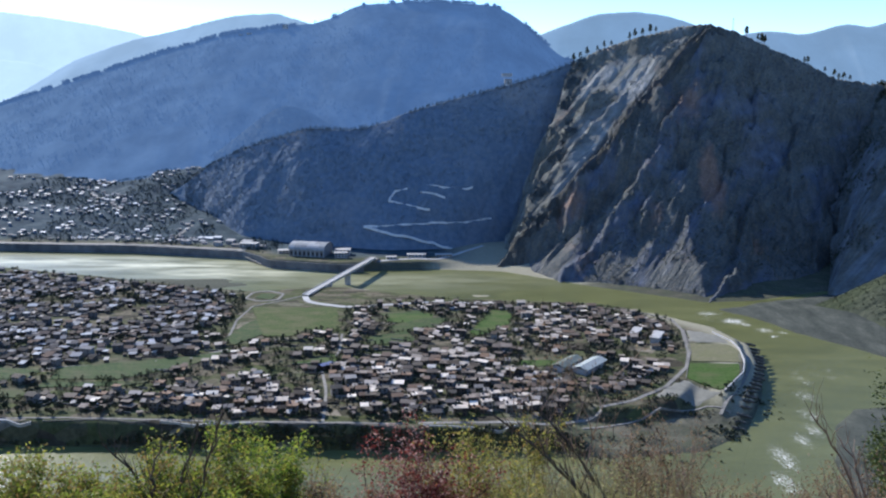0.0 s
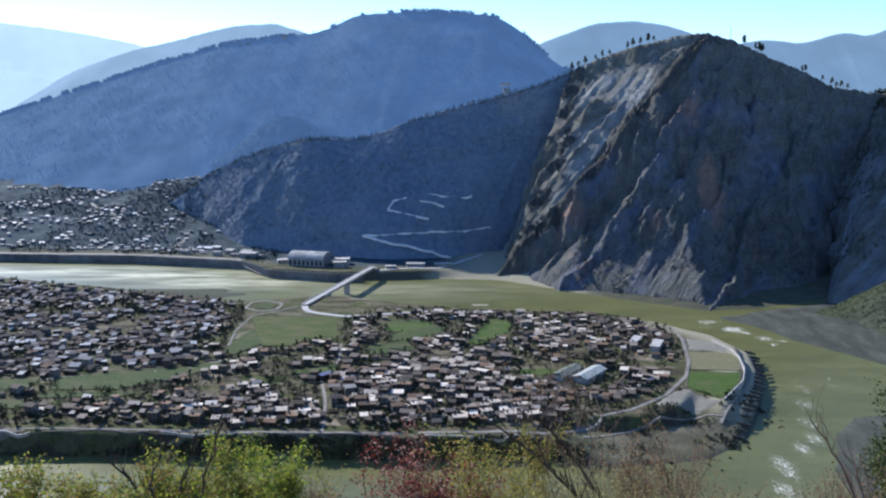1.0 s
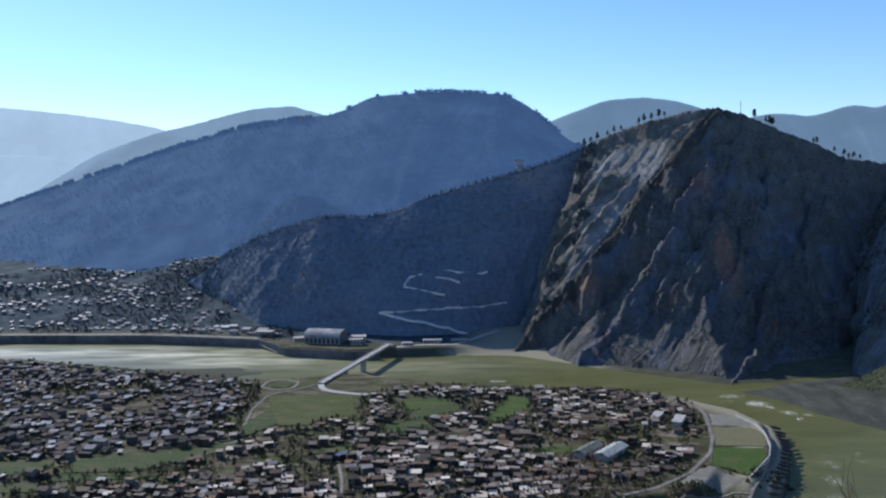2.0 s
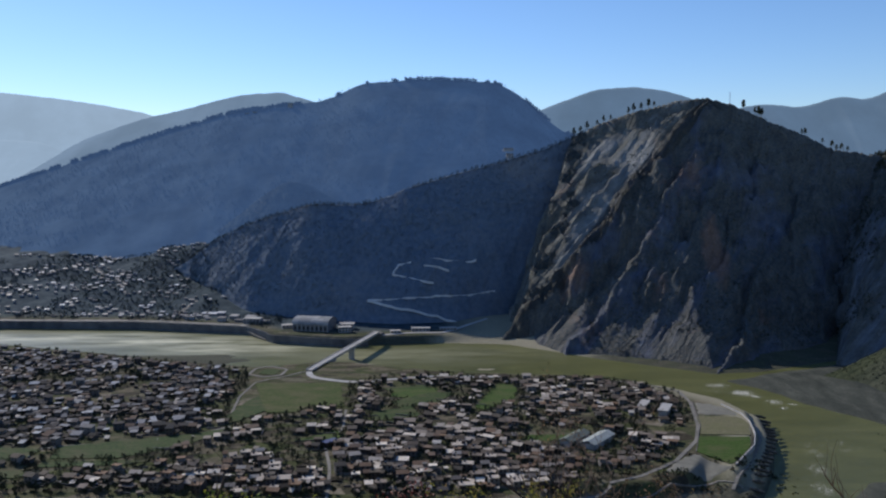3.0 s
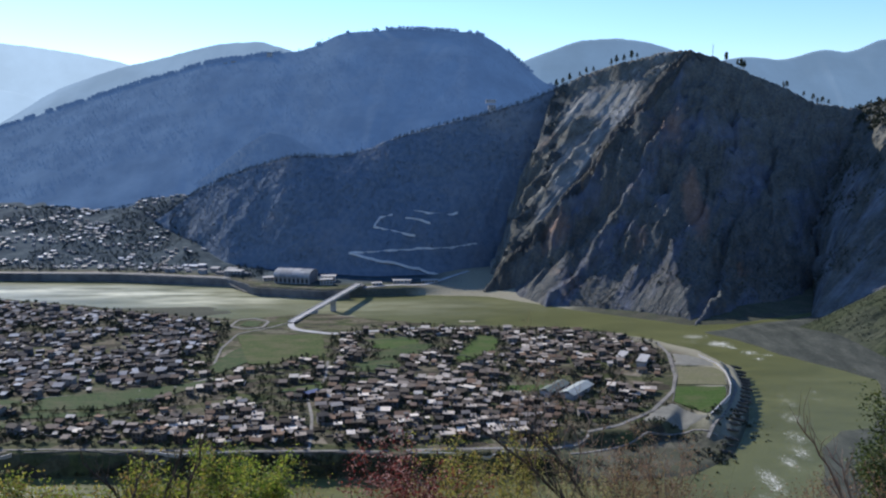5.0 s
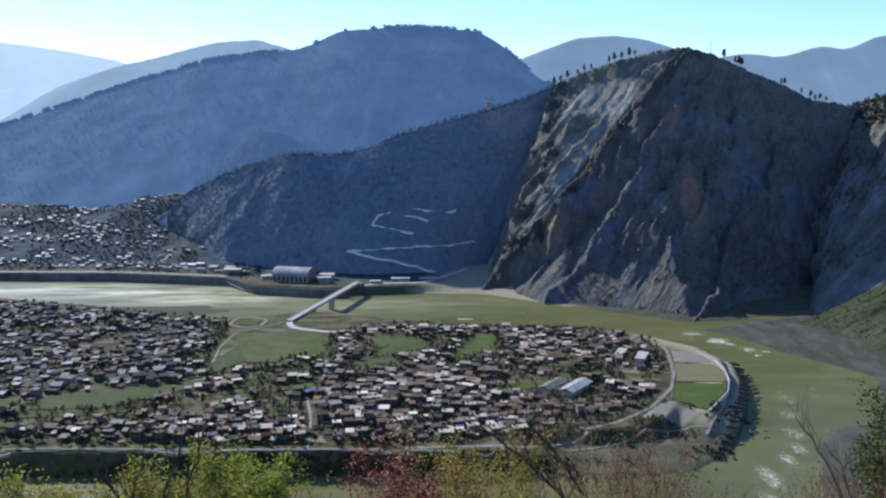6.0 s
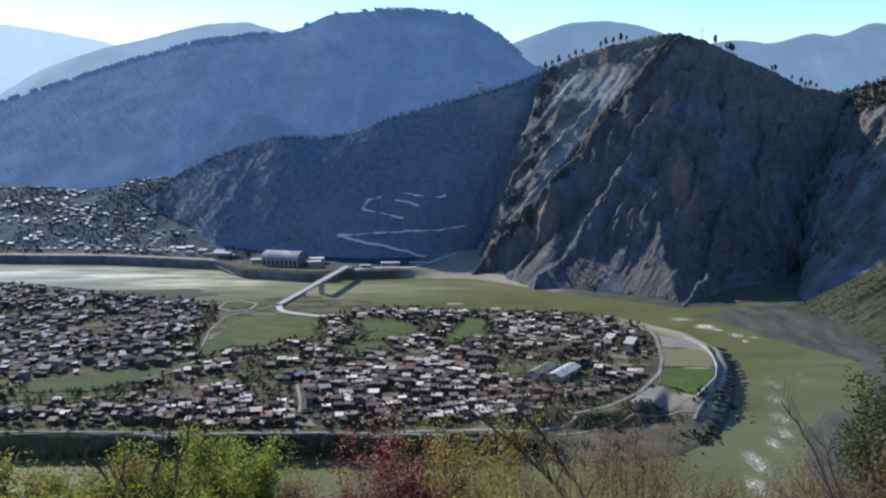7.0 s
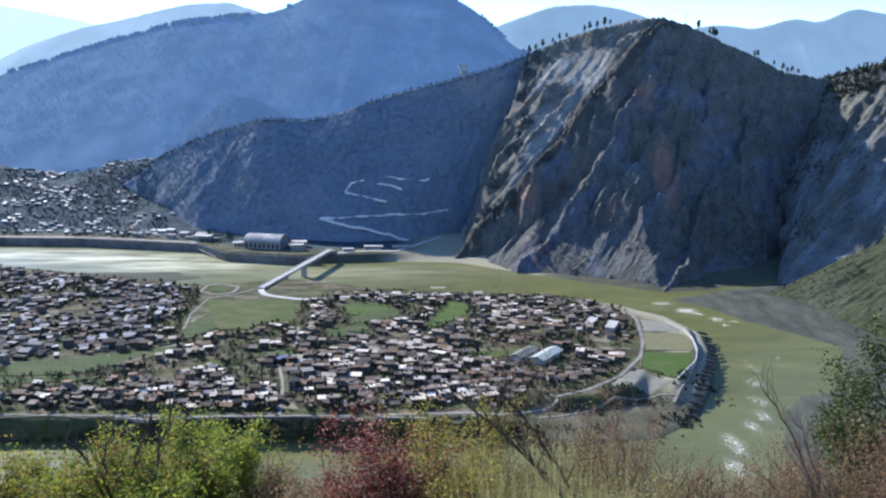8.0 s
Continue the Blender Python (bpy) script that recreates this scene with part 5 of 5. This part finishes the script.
def block(name, x, y, z, turn, w, d, floors, label, category, roof_h=0.5):
    """A larger building with storeys and rows of windows."""
    b = thing(name, x, y, z, turn, label, category)
    h = 3.4 * floors
    part("wall", boxes((-w / 2, w / 2, -d / 2, d / 2, -4, h)), PALE_WALL, b)
    part("roof", boxes((-w / 2 - 0.8, w / 2 + 0.8, -d / 2 - 0.8, d / 2 + 0.8, h + 0.004, h + roof_h)), CONCRETE, b)
    for f in range(1, floors):
        part("floor_band", boxes((-w / 2 - 0.25, w / 2 + 0.25, -d / 2 - 0.25, -d / 2 + 0.1, 3.4 * f - 0.2, 3.4 * f + 0.2)), CONCRETE, b)
    n = int(w // 4.5)
    for f in range(floors):
        for k in range(n):
            window(b, -w / 2 + w * (k + 0.5) / n, -d / 2, 3.4 * f + 1.0, 2.2, 1.5)
    return b


PALE_WALL = plain("pale_plaster", (0.26, 0.25, 0.24), (0.48, 0.46, 0.43), 0.15)
block("riverside_annexe", -150, 1214, -4, 4, 22, 14, 2, "low pale wing beside the large riverside hall", "building")


def hall(x, y, z, turn):
    """A wide hall under a vaulted sheet roof."""
    h = thing("riverside_hall", x, y, z, turn, "large grey hall with a pale vaulted metal roof", "building")
    w, d, wall_h, rise, n = 54.0, 34.0, 11.0, 9.0, 9
    part("wall", boxes((-w / 2, w / 2, -d / 2, d / 2, -6, wall_h)), GREY_WALL, h)
    for k in range(8):
        x0 = -w / 2 + (k + 0.5) * w / 8
        window(h, x0, -d / 2, 3.0, 2.6, 5.0)
        part("pilaster", boxes((x0 + w / 16 - 0.5, x0 + w / 16 + 0.5, -d / 2 - 0.6, -d / 2 + 0.1, -6, wall_h - 0.01)), CONCRETE, h)
    arc = [(-(d / 2 + 1.5) * math.cos(math.pi * k / n), wall_h + 0.02 + rise * math.sin(math.pi * k / n)) for k in range(n + 1)]
    for k in range(n):
        (y0, z0), (y1, z1) = arc[k], arc[k + 1]
        for j in range(6):
            xa, xb = -w / 2 - 1.2 + j * (w + 2.4) / 6, -w / 2 - 1.2 + (j + 1) * (w + 2.4) / 6 - 0.12
            bm = bmesh.new()
            lo, hi = [bm.verts.new(c) for c in ((xa, y0, z0), (xb, y0, z0), (xb, y1, z1), (xa, y1, z1))], [bm.verts.new(c) for c in ((xa, y0, z0 + 0.3), (xb, y0, z0 + 0.3), (xb, y1, z1 + 0.3), (xa, y1, z1 + 0.3))]
            bm.faces.new(lo[::-1])
            bm.faces.new(hi)
            for i in range(4):
                bm.faces.new((lo[i], lo[(i + 1) % 4], hi[(i + 1) % 4], hi[i]))
            part("roof_sheet", bm, HALL_ROOF, h)
    for side in (-1, 1):
        bm = bmesh.new()
        ends = [[bm.verts.new((side * (w / 2 - t), yy * d / (d + 3), zz - 0.05)) for yy, zz in arc] for t in (0.0, 0.4)]
        for e in ends:
            bm.faces.new(e)
        for k in range(n):
            bm.faces.new((ends[0][k], ends[0][k + 1], ends[1][k + 1], ends[1][k]))
        bmesh.ops.recalc_face_normals(bm, faces=bm.faces)
        part("gable", bm, GREY_WALL, h)
    return h


HALL_ROOF = palette("hall_roof_sheet", [(0.30, 0.31, 0.31), (0.42, 0.42, 0.41), (0.36, 0.37, 0.38), (0.25, 0.26, 0.27)], 0.65)
GREY_WALL = plain("grey_render", (0.17, 0.17, 0.175), (0.28, 0.275, 0.27), 0.15)
hall(-197, 1212, -6, -14)
block("bank_depot", -238, 1226, -4, 16, 20, 12, 1, "low pale-roofed depot on the far bank", "building")
block("bank_store", 0, 1206, -6, 6, 24, 8, 1, "low store with a pale roof by the far road", "building")
block("bank_shop", -76, 1182, -5, 10, 14, 7, 1, "small shop with a pale roof at the bridge head", "building")
block("school_block", 205, 770, floor_z(205, 770), 66, 24, 8, 2, "white school block beside the levee road", "building")
block("school_wing", 191, 796, floor_z(191, 796), 66, 22, 7, 1, "low white school wing beside the levee road", "building")
block("riverside_office", -300, 1262, -4, -8, 26, 14, 2, "pale two-storey building by the far road", "building")
block("bridge_house", -150, 1190, -4, 10, 18, 10, 2, "small pale building at the far bridge head", "building")
block("roadside_block", -40, 1196, -4, 4, 26, 9, 1, "long low pale building by the far road", "building")
block("ridge_house", 143, 1905, 247, 0, 16, 12, 3, "small white building high on the mountain", "building")
for hx, hz in ((-517, 362), (-496, 365), (-404, 386)):
    block("crest_house", hx, 2185, hz, 0, 12, 9, 2, "small white house on the mountain crest", "house")
block("ridge_hut", 142, 1925, 266, 0, 22, 9, 1, "small white building high on the mountain", "building")


def long_shed(x, y, z, turn, w, d, roof, label):
    s = thing("long_shed", x, y, z, turn, label, "shed")
    h = 5.0
    part("wall", boxes((-w / 2, w / 2, -d / 2, d / 2, -2, h)), PALE_WALL, s)
    for side in (-1, 1):
        for k in range(12):
            bm = bmesh.new()
            x0, x1 = -w / 2 - 0.6 + k * (w + 1.2) / 12, -w / 2 - 0.6 + (k + 1) * (w + 1.2) / 12 - 0.06
            q = [(x0, side * (d / 2 + 0.8), h + 0.05), (x1, side * (d / 2 + 0.8), h + 0.05), (x1, 0, h + 2.4), (x0, 0, h + 2.4)]
            lo, hi = [bm.verts.new(c) for c in q], [bm.verts.new((c[0], c[1], c[2] + 0.12)) for c in q]
            bm.faces.new(hi)
            bm.faces.new(lo[::-1])
            for i in range(4):
                bm.faces.new((lo[i], lo[(i + 1) % 4], hi[(i + 1) % 4], hi[i]))
            bmesh.ops.recalc_face_normals(bm, faces=bm.faces)
            part("roof_sheet", bm, roof, s)
    return s


SHED_ROOF = plain("painted_sheet", (0.29, 0.315, 0.295), (0.43, 0.45, 0.42), 0.4, 0.85)
DULL_ROOF = plain("dull_sheet", (0.13, 0.15, 0.125), (0.22, 0.235, 0.19), 0.4, 0.7)
long_shed(127, 690, floor_z(127, 690), 52, 36.0, 13.0, SHED_ROOF, "long shed with a pale blue-white metal roof")
long_shed(108, 694, floor_z(108, 694), 52, 32.0, 11.0, DULL_ROOF, "long shed with a dull green-grey metal roof")
BLUE_ROOF = plain("blue_sheet", (0.05, 0.065, 0.15), (0.08, 0.10, 0.22), 0.6, 0.7)
b = thing("blue_house", -101, 688, floor_z(-101, 688), 40, "house with a bright blue metal roof", "house")
part("wall", boxes((-6, 6, -3, 3, -2, 4.5)), HOUSE_WALL, b)
part("roof", boxes((-6.8, 6.8, -3.8, 3.8, 4.504, 4.8)), BLUE_ROOF, b, "bright blue metal roof")

c = crest[np.argmin(np.abs(crest[:, 0] - 441))]
mast = thing("mast", c[0], c[1], c[2] - 0.5, 0, "thin steel lattice mast on the summit", "mast")
for k, (mx, my) in enumerate(((-0.5, -0.3), (0.5, -0.3), (0, 0.5))):
    part("pole", boxes((mx - 0.1, mx + 0.1, my - 0.1, my + 0.1, 0, 19)), DARK_STONE, mast)
part("brace", boxes(*[(-0.7, 0.7, -0.4, 0.6, z, z + 0.15) for z in np.arange(2, 19, 2.4)]), DARK_STONE, mast)


# ---- the hillside at the camera ----
def leaf_material(name, colors, glow=0.45):
    m = Nodes(name, 0.55)
    n = m.t.nodes.new("ShaderNodeValToRGB")
    m.put(n.inputs[0], m.island())
    e = n.color_ramp.elements
    while len(e) < len(colors):
        e.new(0.5)
    for k, c in enumerate(colors):
        e[k].position, e[k].color = k / (len(colors) - 1), (*c, 1)
    col = m.mix(1.0, n.outputs[0], m.ramp(m.noise(25, 3), (0.3, 0.7), (0.7, 1.1)), "MULTIPLY")
    tr = m.t.nodes.new("ShaderNodeBsdfTranslucent")
    m.put(tr.inputs[0], col)
    mix = m.t.nodes.new("ShaderNodeMixShader")
    mix.inputs[0].default_value = glow
    out = m.t.nodes["Material Output"]
    m.done(col)
    m.t.links.new(m.bsdf.outputs[0], mix.inputs[1])
    m.t.links.new(tr.outputs[0], mix.inputs[2])
    m.t.links.new(mix.outputs[0], out.inputs[0])
    return m.mat


OLIVE = leaf_material("olive_leaf", [(0.06, 0.09, 0.012), (0.16, 0.21, 0.024), (0.32, 0.36, 0.045), (0.31, 0.25, 0.055), (0.22, 0.13, 0.05)], 0.55)
GREENER = leaf_material("green_leaf", [(0.045, 0.08, 0.012), (0.17, 0.24, 0.026), (0.36, 0.42, 0.05), (0.34, 0.26, 0.06)], 0.55)
RED = leaf_material("red_leaf", [(0.06, 0.01, 0.01), (0.18, 0.03, 0.024), (0.30, 0.085, 0.06), (0.62, 0.42, 0.34)])
YELLOW = leaf_material("yellow_leaf", [(0.09, 0.10, 0.02), (0.27, 0.27, 0.045), (0.46, 0.42, 0.09), (0.36, 0.22, 0.07)], 0.55)
BROWN = leaf_material("brown_leaf", [(0.15, 0.085, 0.05), (0.26, 0.15, 0.08), (0.38, 0.25, 0.14), (0.30, 0.24, 0.09)])
EVERGREEN = leaf_material("evergreen_leaf", [(0.02, 0.036, 0.01), (0.05, 0.075, 0.018), (0.10, 0.13, 0.03), (0.17, 0.195, 0.05)], 0.3)
TWIG = plain("twig_bark", (0.05, 0.038, 0.03), (0.12, 0.09, 0.065), 20.0)
PALE_TWIG = plain("pale_twig", (0.20, 0.135, 0.09), (0.34, 0.24, 0.17), 20.0)
STRAW = leaf_material("straw", [(0.20, 0.17, 0.07), (0.48, 0.42, 0.20), (0.34, 0.33, 0.12), (0.38, 0.35, 0.12)], 0.5)


def tubes(paths):
    """Tapered five-sided twigs along lists of (point, radius)."""
    verts, faces = [], []
    for path in paths:
        base = len(verts)
        for k, (p, rad) in enumerate(path):
            d = (path[min(k + 1, len(path) - 1)][0] - path[max(k - 1, 0)][0]).normalized()
            u = d.orthogonal().normalized()
            w = d.cross(u)
            for i in range(5):
                a = i * 2 * math.pi / 5
                verts.append(tuple(p + (u * math.cos(a) + w * math.sin(a)) * rad))
        for k in range(len(path) - 1):
            for i in range(5):
                faces.append((base + 5 * k + i, base + 5 * k + (i + 1) % 5, base + 5 * k + 5 + (i + 1) % 5, base + 5 * k + 5 + i))
    return np.array(verts), np.array(faces)


def grow(r, height, wide, stems, twigs, lean=(0.0, 0.0), thick=0.012):
    """Stems from one root that fork into twigs: the paths of each stem, and the spots where leaves sit."""
    grown, spots = [], []

    def shoot(paths, p, d, length, rad, level):
        path, n = [(p.copy(), rad)], 7
        for k in range(n):
            d = (d + Vector((r.gauss(0, 0.12), r.gauss(0, 0.12), r.gauss(0.03, 0.07)))).normalized()
            p = p + d * length / n
            path.append((p.copy(), rad * (1 - 0.85 * (k + 1) / n)))
            if level or k > 1:
                spots.append(p.copy())
            if level < 2 and k >= 1 and r.random() < twigs / n * (1.0 if level == 0 else 0.6):
                side = Vector((r.gauss(0, 1), r.gauss(0, 1), r.uniform(0, 0.8))).normalized()
                shoot(paths, p.copy(), (d * 0.8 + side * 0.65).normalized(), length * r.uniform(0.3, 0.55) * (1 - 0.4 * k / n), rad * 0.5, level + 1)
        paths.append(path)

    for k in range(stems):
        paths = []
        a = r.uniform(0, 2 * math.pi)
        t = wide / height * r.uniform(0.1, 1.0)
        d = Vector((math.cos(a) * t + lean[0], math.sin(a) * t * 0.7 + lean[1], 1)).normalized()
        grown.append(paths)
        shoot(paths, Vector((r.gauss(0, 0.06), r.gauss(0, 0.06), -0.1)), d, height * r.uniform(0.7, 1.03), thick * r.uniform(0.6, 1.1), 0)
    return grown, spots


def leaves(spots, count, size, spread, r):
    """Bent diamond leaves round the spots of the twigs."""
    g = np.random.default_rng(r.randrange(10**6))
    P = np.array([tuple(p) for p in spots])[g.integers(0, len(spots), count)] + g.normal(0, spread, (count, 3))
    d = g.normal(0, 1, (count, 3)) * (1, 1, 0.7)
    d /= np.linalg.norm(d, axis=1)[:, None]
    w = np.cross(d, g.normal(0, 1, (count, 3)))
    w /= np.linalg.norm(w, axis=1)[:, None]
    s = size * g.uniform(0.5, 1.25, (count, 1))
    up = np.cross(d, w) * s * 0.12
    return np.stack([P - d * s, P + w * s * 0.4 + up, P + d * s, P - w * s * 0.4 + up], 1).reshape(-1, 3), np.arange(4 * count).reshape(-1, 4)


def bush(x, y, height, wide, label, leaf, count, size, seed, stems=9, twigs=5, bark=None, lean=(0, 0), spread=0.05, thick=0.012, name="bush"):
    r = random.Random(seed)
    b = thing(name, x, y, float(hill_z(np.array([x]), np.array([y]))[0]), 0, label, "tree" if name == "tree" else "bush")
    grown, spots = grow(r, height, wide, stems, twigs, lean, thick)
    for paths in grown:
        raw("stem", *tubes(paths), bark or TWIG, b)
    if count:
        raw("foliage", *leaves(spots, count, size, spread, r), leaf, b)
    return b


for k, (x, y, h, w) in enumerate(((-5.2, 8.6, 1.55, 0.7), (-4.5, 8.2, 1.5, 0.7), (-3.9, 8.0, 1.6, 0.7), (-3.3, 8.3, 1.5, 0.6), (-2.75, 7.9, 1.7, 0.6), (-2.35, 8.2, 1.85, 0.6), (-4.2, 7.2, 1.1, 0.8), (-3.0, 7.1, 1.15, 0.8), (-5.0, 7.3, 1.1, 0.7), (-3.6, 6.6, 0.85, 0.8), (-2.5, 6.6, 0.85, 0.8), (-4.6, 6.7, 0.85, 0.8), (-1.7, 7.4, 1.0, 0.7))):
    bush(x, y, h * 0.91, w, "dense olive-yellow leafy bush on the hillside", OLIVE, 13000, 0.027, 100 + k, 15, spread=0.07)
bush(-2.0, 8.5, 1.65, 0.3, "bright green upright leafy bush on the hillside", GREENER, 12000, 0.025, 120, 14, spread=0.06)
bush(-2.2, 7.3, 1.2, 0.6, "low green leafy bush on the hillside", GREENER, 11000, 0.025, 121, 14, spread=0.065)
bush(-1.5, 9.0, 1.5, 0.6, "sparse grey-green bush with bare twigs", OLIVE, 3500, 0.018, 122, 14)
bush(-1.05, 8.4, 1.25, 0.6, "sparse russet bush with small leaves", BROWN, 5500, 0.019, 123, 16)
bush(-0.7, 7.8, 1.15, 0.5, "low russet bush with small leaves", BROWN, 5500, 0.019, 124, 16)
bush(-0.28, 8.0, 1.75, 0.36, "red-leaved bush in autumn colour", RED, 9500, 0.021, 125, 20, spread=0.055)
bush(-0.05, 7.6, 1.2, 0.45, "low red-leaved bush in autumn colour", RED, 7000, 0.02, 126, 14, spread=0.055)
bush(0.42, 8.3, 1.8, 0.42, "yellow-green leafy bush in autumn colour", YELLOW, 13000, 0.02, 127, 18, spread=0.055)
bush(0.5, 7.4, 1.15, 0.6, "low russet and yellow bush", YELLOW, 3500, 0.024, 128, 12, spread=0.06)


def leaning_shrub(foot, tips, label, bark, thick, seed):
    """A bare shrub: long stems from one foot that lean out to their tips, with forked side twigs."""
    r = random.Random(seed)
    b = thing("bare_shrub", *foot, 0, label, "bush")
    for tip in tips:
        reach = Vector(tip) - Vector(foot)
        paths, n = [], 12
        bend = Vector((r.uniform(-0.1, 0.1), r.uniform(-0.1, 0.1), 0.12))
        stem = [(reach * (k / n) + bend * math.sin(math.pi * k / n) + Vector((r.gauss(0, 0.012), r.gauss(0, 0.012), 0)) * (k > 0), thick * (1 - 0.6 * k / n)) for k in range(n + 1)]
        paths.append(stem)
        for k in range(4, n + 1):
            for j in range(r.choice((1, 2))):
                d = (reach.normalized() + Vector((r.gauss(0, 0.5), r.gauss(0, 0.4), r.uniform(0.0, 0.7)))).normalized()
                p, size, twig = stem[k][0].copy(), r.uniform(0.2, 0.5), []
                for i in range(5):
                    twig.append((p.copy(), stem[k][1] * 0.5 * (1 - 0.17 * i)))
                    d = (d + Vector((r.gauss(0, 0.15), r.gauss(0, 0.15), r.gauss(0.05, 0.1)))).normalized()
                    p = p + d * size / 4
                paths.append(twig)
        raw("stem", *tubes(paths), bark, b)
    return b


leaning_shrub((1.95, 7.6, 235.4), [(0.5, 7.6, 237.0), (0.95, 7.9, 236.95), (1.1, 7.4, 236.6)], "bare leaning shrub with dark forked twigs", TWIG, 0.021, 129)
leaning_shrub((4.4, 7.6, 235.3), [(3.55, 7.6, 237.05), (3.95, 7.8, 236.7)], "bare leaning sapling with forked grey twigs", PALE_TWIG, 0.018, 150)
leaning_shrub((-2.68, 7.5, 235.5), [(-3.3, 7.5, 236.75), (-2.1, 7.5, 237.1), (-2.75, 7.6, 236.7), (-2.4, 7.7, 236.8)], "bare shrub with dark thin twigs among green leaves", TWIG, 0.019, 151)
bush(-0.9, 6.9, 0.95, 0.8, "low russet bush with small leaves", BROWN, 5000, 0.019, 160, 16)
bush(0.1, 6.8, 0.8, 0.8, "low russet bush with small leaves", BROWN, 5000, 0.019, 161, 16)
bush(0.85, 7.6, 1.25, 0.6, "yellow-green bush with straw-coloured twigs", YELLOW, 3500, 0.024, 163, 14, spread=0.06)
bush(1.0, 7.0, 0.9, 0.8, "low russet and straw-coloured bush", YELLOW, 5000, 0.019, 162, 14)
bush(1.35, 8.6, 2.75, 0.6, "thin shrub with reddish-brown twigs and few leaves", BROWN, 800, 0.018, 130, 9, 6, bark=PALE_TWIG)
for k, (x, y, h, w) in enumerate(((2.3, 9.0, 1.6, 0.45), (2.65, 9.1, 1.75, 0.45), (3.2, 8.6, 1.1, 0.6), (2.0, 7.6, 0.9, 0.6), (3.0, 7.8, 1.2, 0.7), (3.9, 8.0, 1.35, 0.6), (4.5, 8.0, 1.5, 0.7), (5.1, 7.8, 1.45, 0.7), (5.7, 8.2, 1.4, 0.7), (1.9, 7.0, 0.85, 0.8), (2.6, 6.9, 0.85, 0.8), (3.4, 6.9, 0.9, 0.8), (4.2, 7.0, 0.95, 0.8), (5.0, 7.0, 1.0, 0.8))):
    bush(x, y, h, w, "dry brown bush with dense fine twigs", BROWN, 6000, 0.017, 140 + k, 24, 9, bark=PALE_TWIG if k % 2 else TWIG)
bush(6.9, 9.2, 2.6, 0.55, "small dark evergreen tree with dense leaves", EVERGREEN, 95000, 0.03, 153, 26, 7, spread=0.085, thick=0.03, name="tree")
bush(5.75, 8.9, 1.75, 0.45, "dense dark evergreen bush below the small tree", EVERGREEN, 32000, 0.028, 154, 22, 6, spread=0.07)

for k, (x, y, h, w) in enumerate(((0.95, 8.4, 1.25, 0.5), (1.3, 7.9, 1.1, 0.6), (1.65, 8.5, 1.3, 0.5), (2.0, 8.1, 1.1, 0.6), (1.5, 7.2, 0.9, 0.7), (2.45, 7.5, 0.95, 0.7))):
    bush(x, y, h, w, "dry straw-coloured brush with thin upright stalks", STRAW, 6500, 0.022, 170 + k, 22, 6, bark=PALE_TWIG, spread=0.06)
for k, (x, y, h, w) in enumerate(((-1.75, 8.7, 1.2, 0.5), (-1.35, 8.2, 1.1, 0.5), (-0.95, 7.3, 1.0, 0.6))):
    bush(x, y, h, w, "low grey-brown bush with small dry leaves", BROWN, 6000, 0.018, 180 + k, 18, 7, bark=TWIG, spread=0.06)

rng = np.random.default_rng(77)
n = 100000
x, y = rng.uniform(-7.5, 8, n), rng.uniform(-4, 12, n)
z = hill_z(x, y) - 0.03
h = (0.3 + 0.7 * smooth(3.2, 4.8, y)) * rng.uniform(0.2, 0.85, n) * (0.6 + 0.9 * fbm(x / 0.8, y / 0.8, 2, 5)) * (1 + 0.8 * ((x > 0.6) & (x < 2.0)))
a, lean = rng.uniform(0, 6.28, n), rng.uniform(0.05, 0.45, n)
wx, wy = np.cos(a + 1.57) * 0.005, np.sin(a + 1.57) * 0.005
tip = np.stack([x + np.cos(a) * lean * h, y + np.sin(a) * lean * h, z + h], -1)
verts = np.stack([np.stack([x - wx, y - wy, z], -1), np.stack([x + wx, y + wy, z], -1), tip], 1).reshape(-1, 3)
tagged(raw("dry_grass", verts, np.arange(3 * n).reshape(-1, 3), STRAW), "dry straw-coloured grass on the hillside", "grass", kind="stuff")
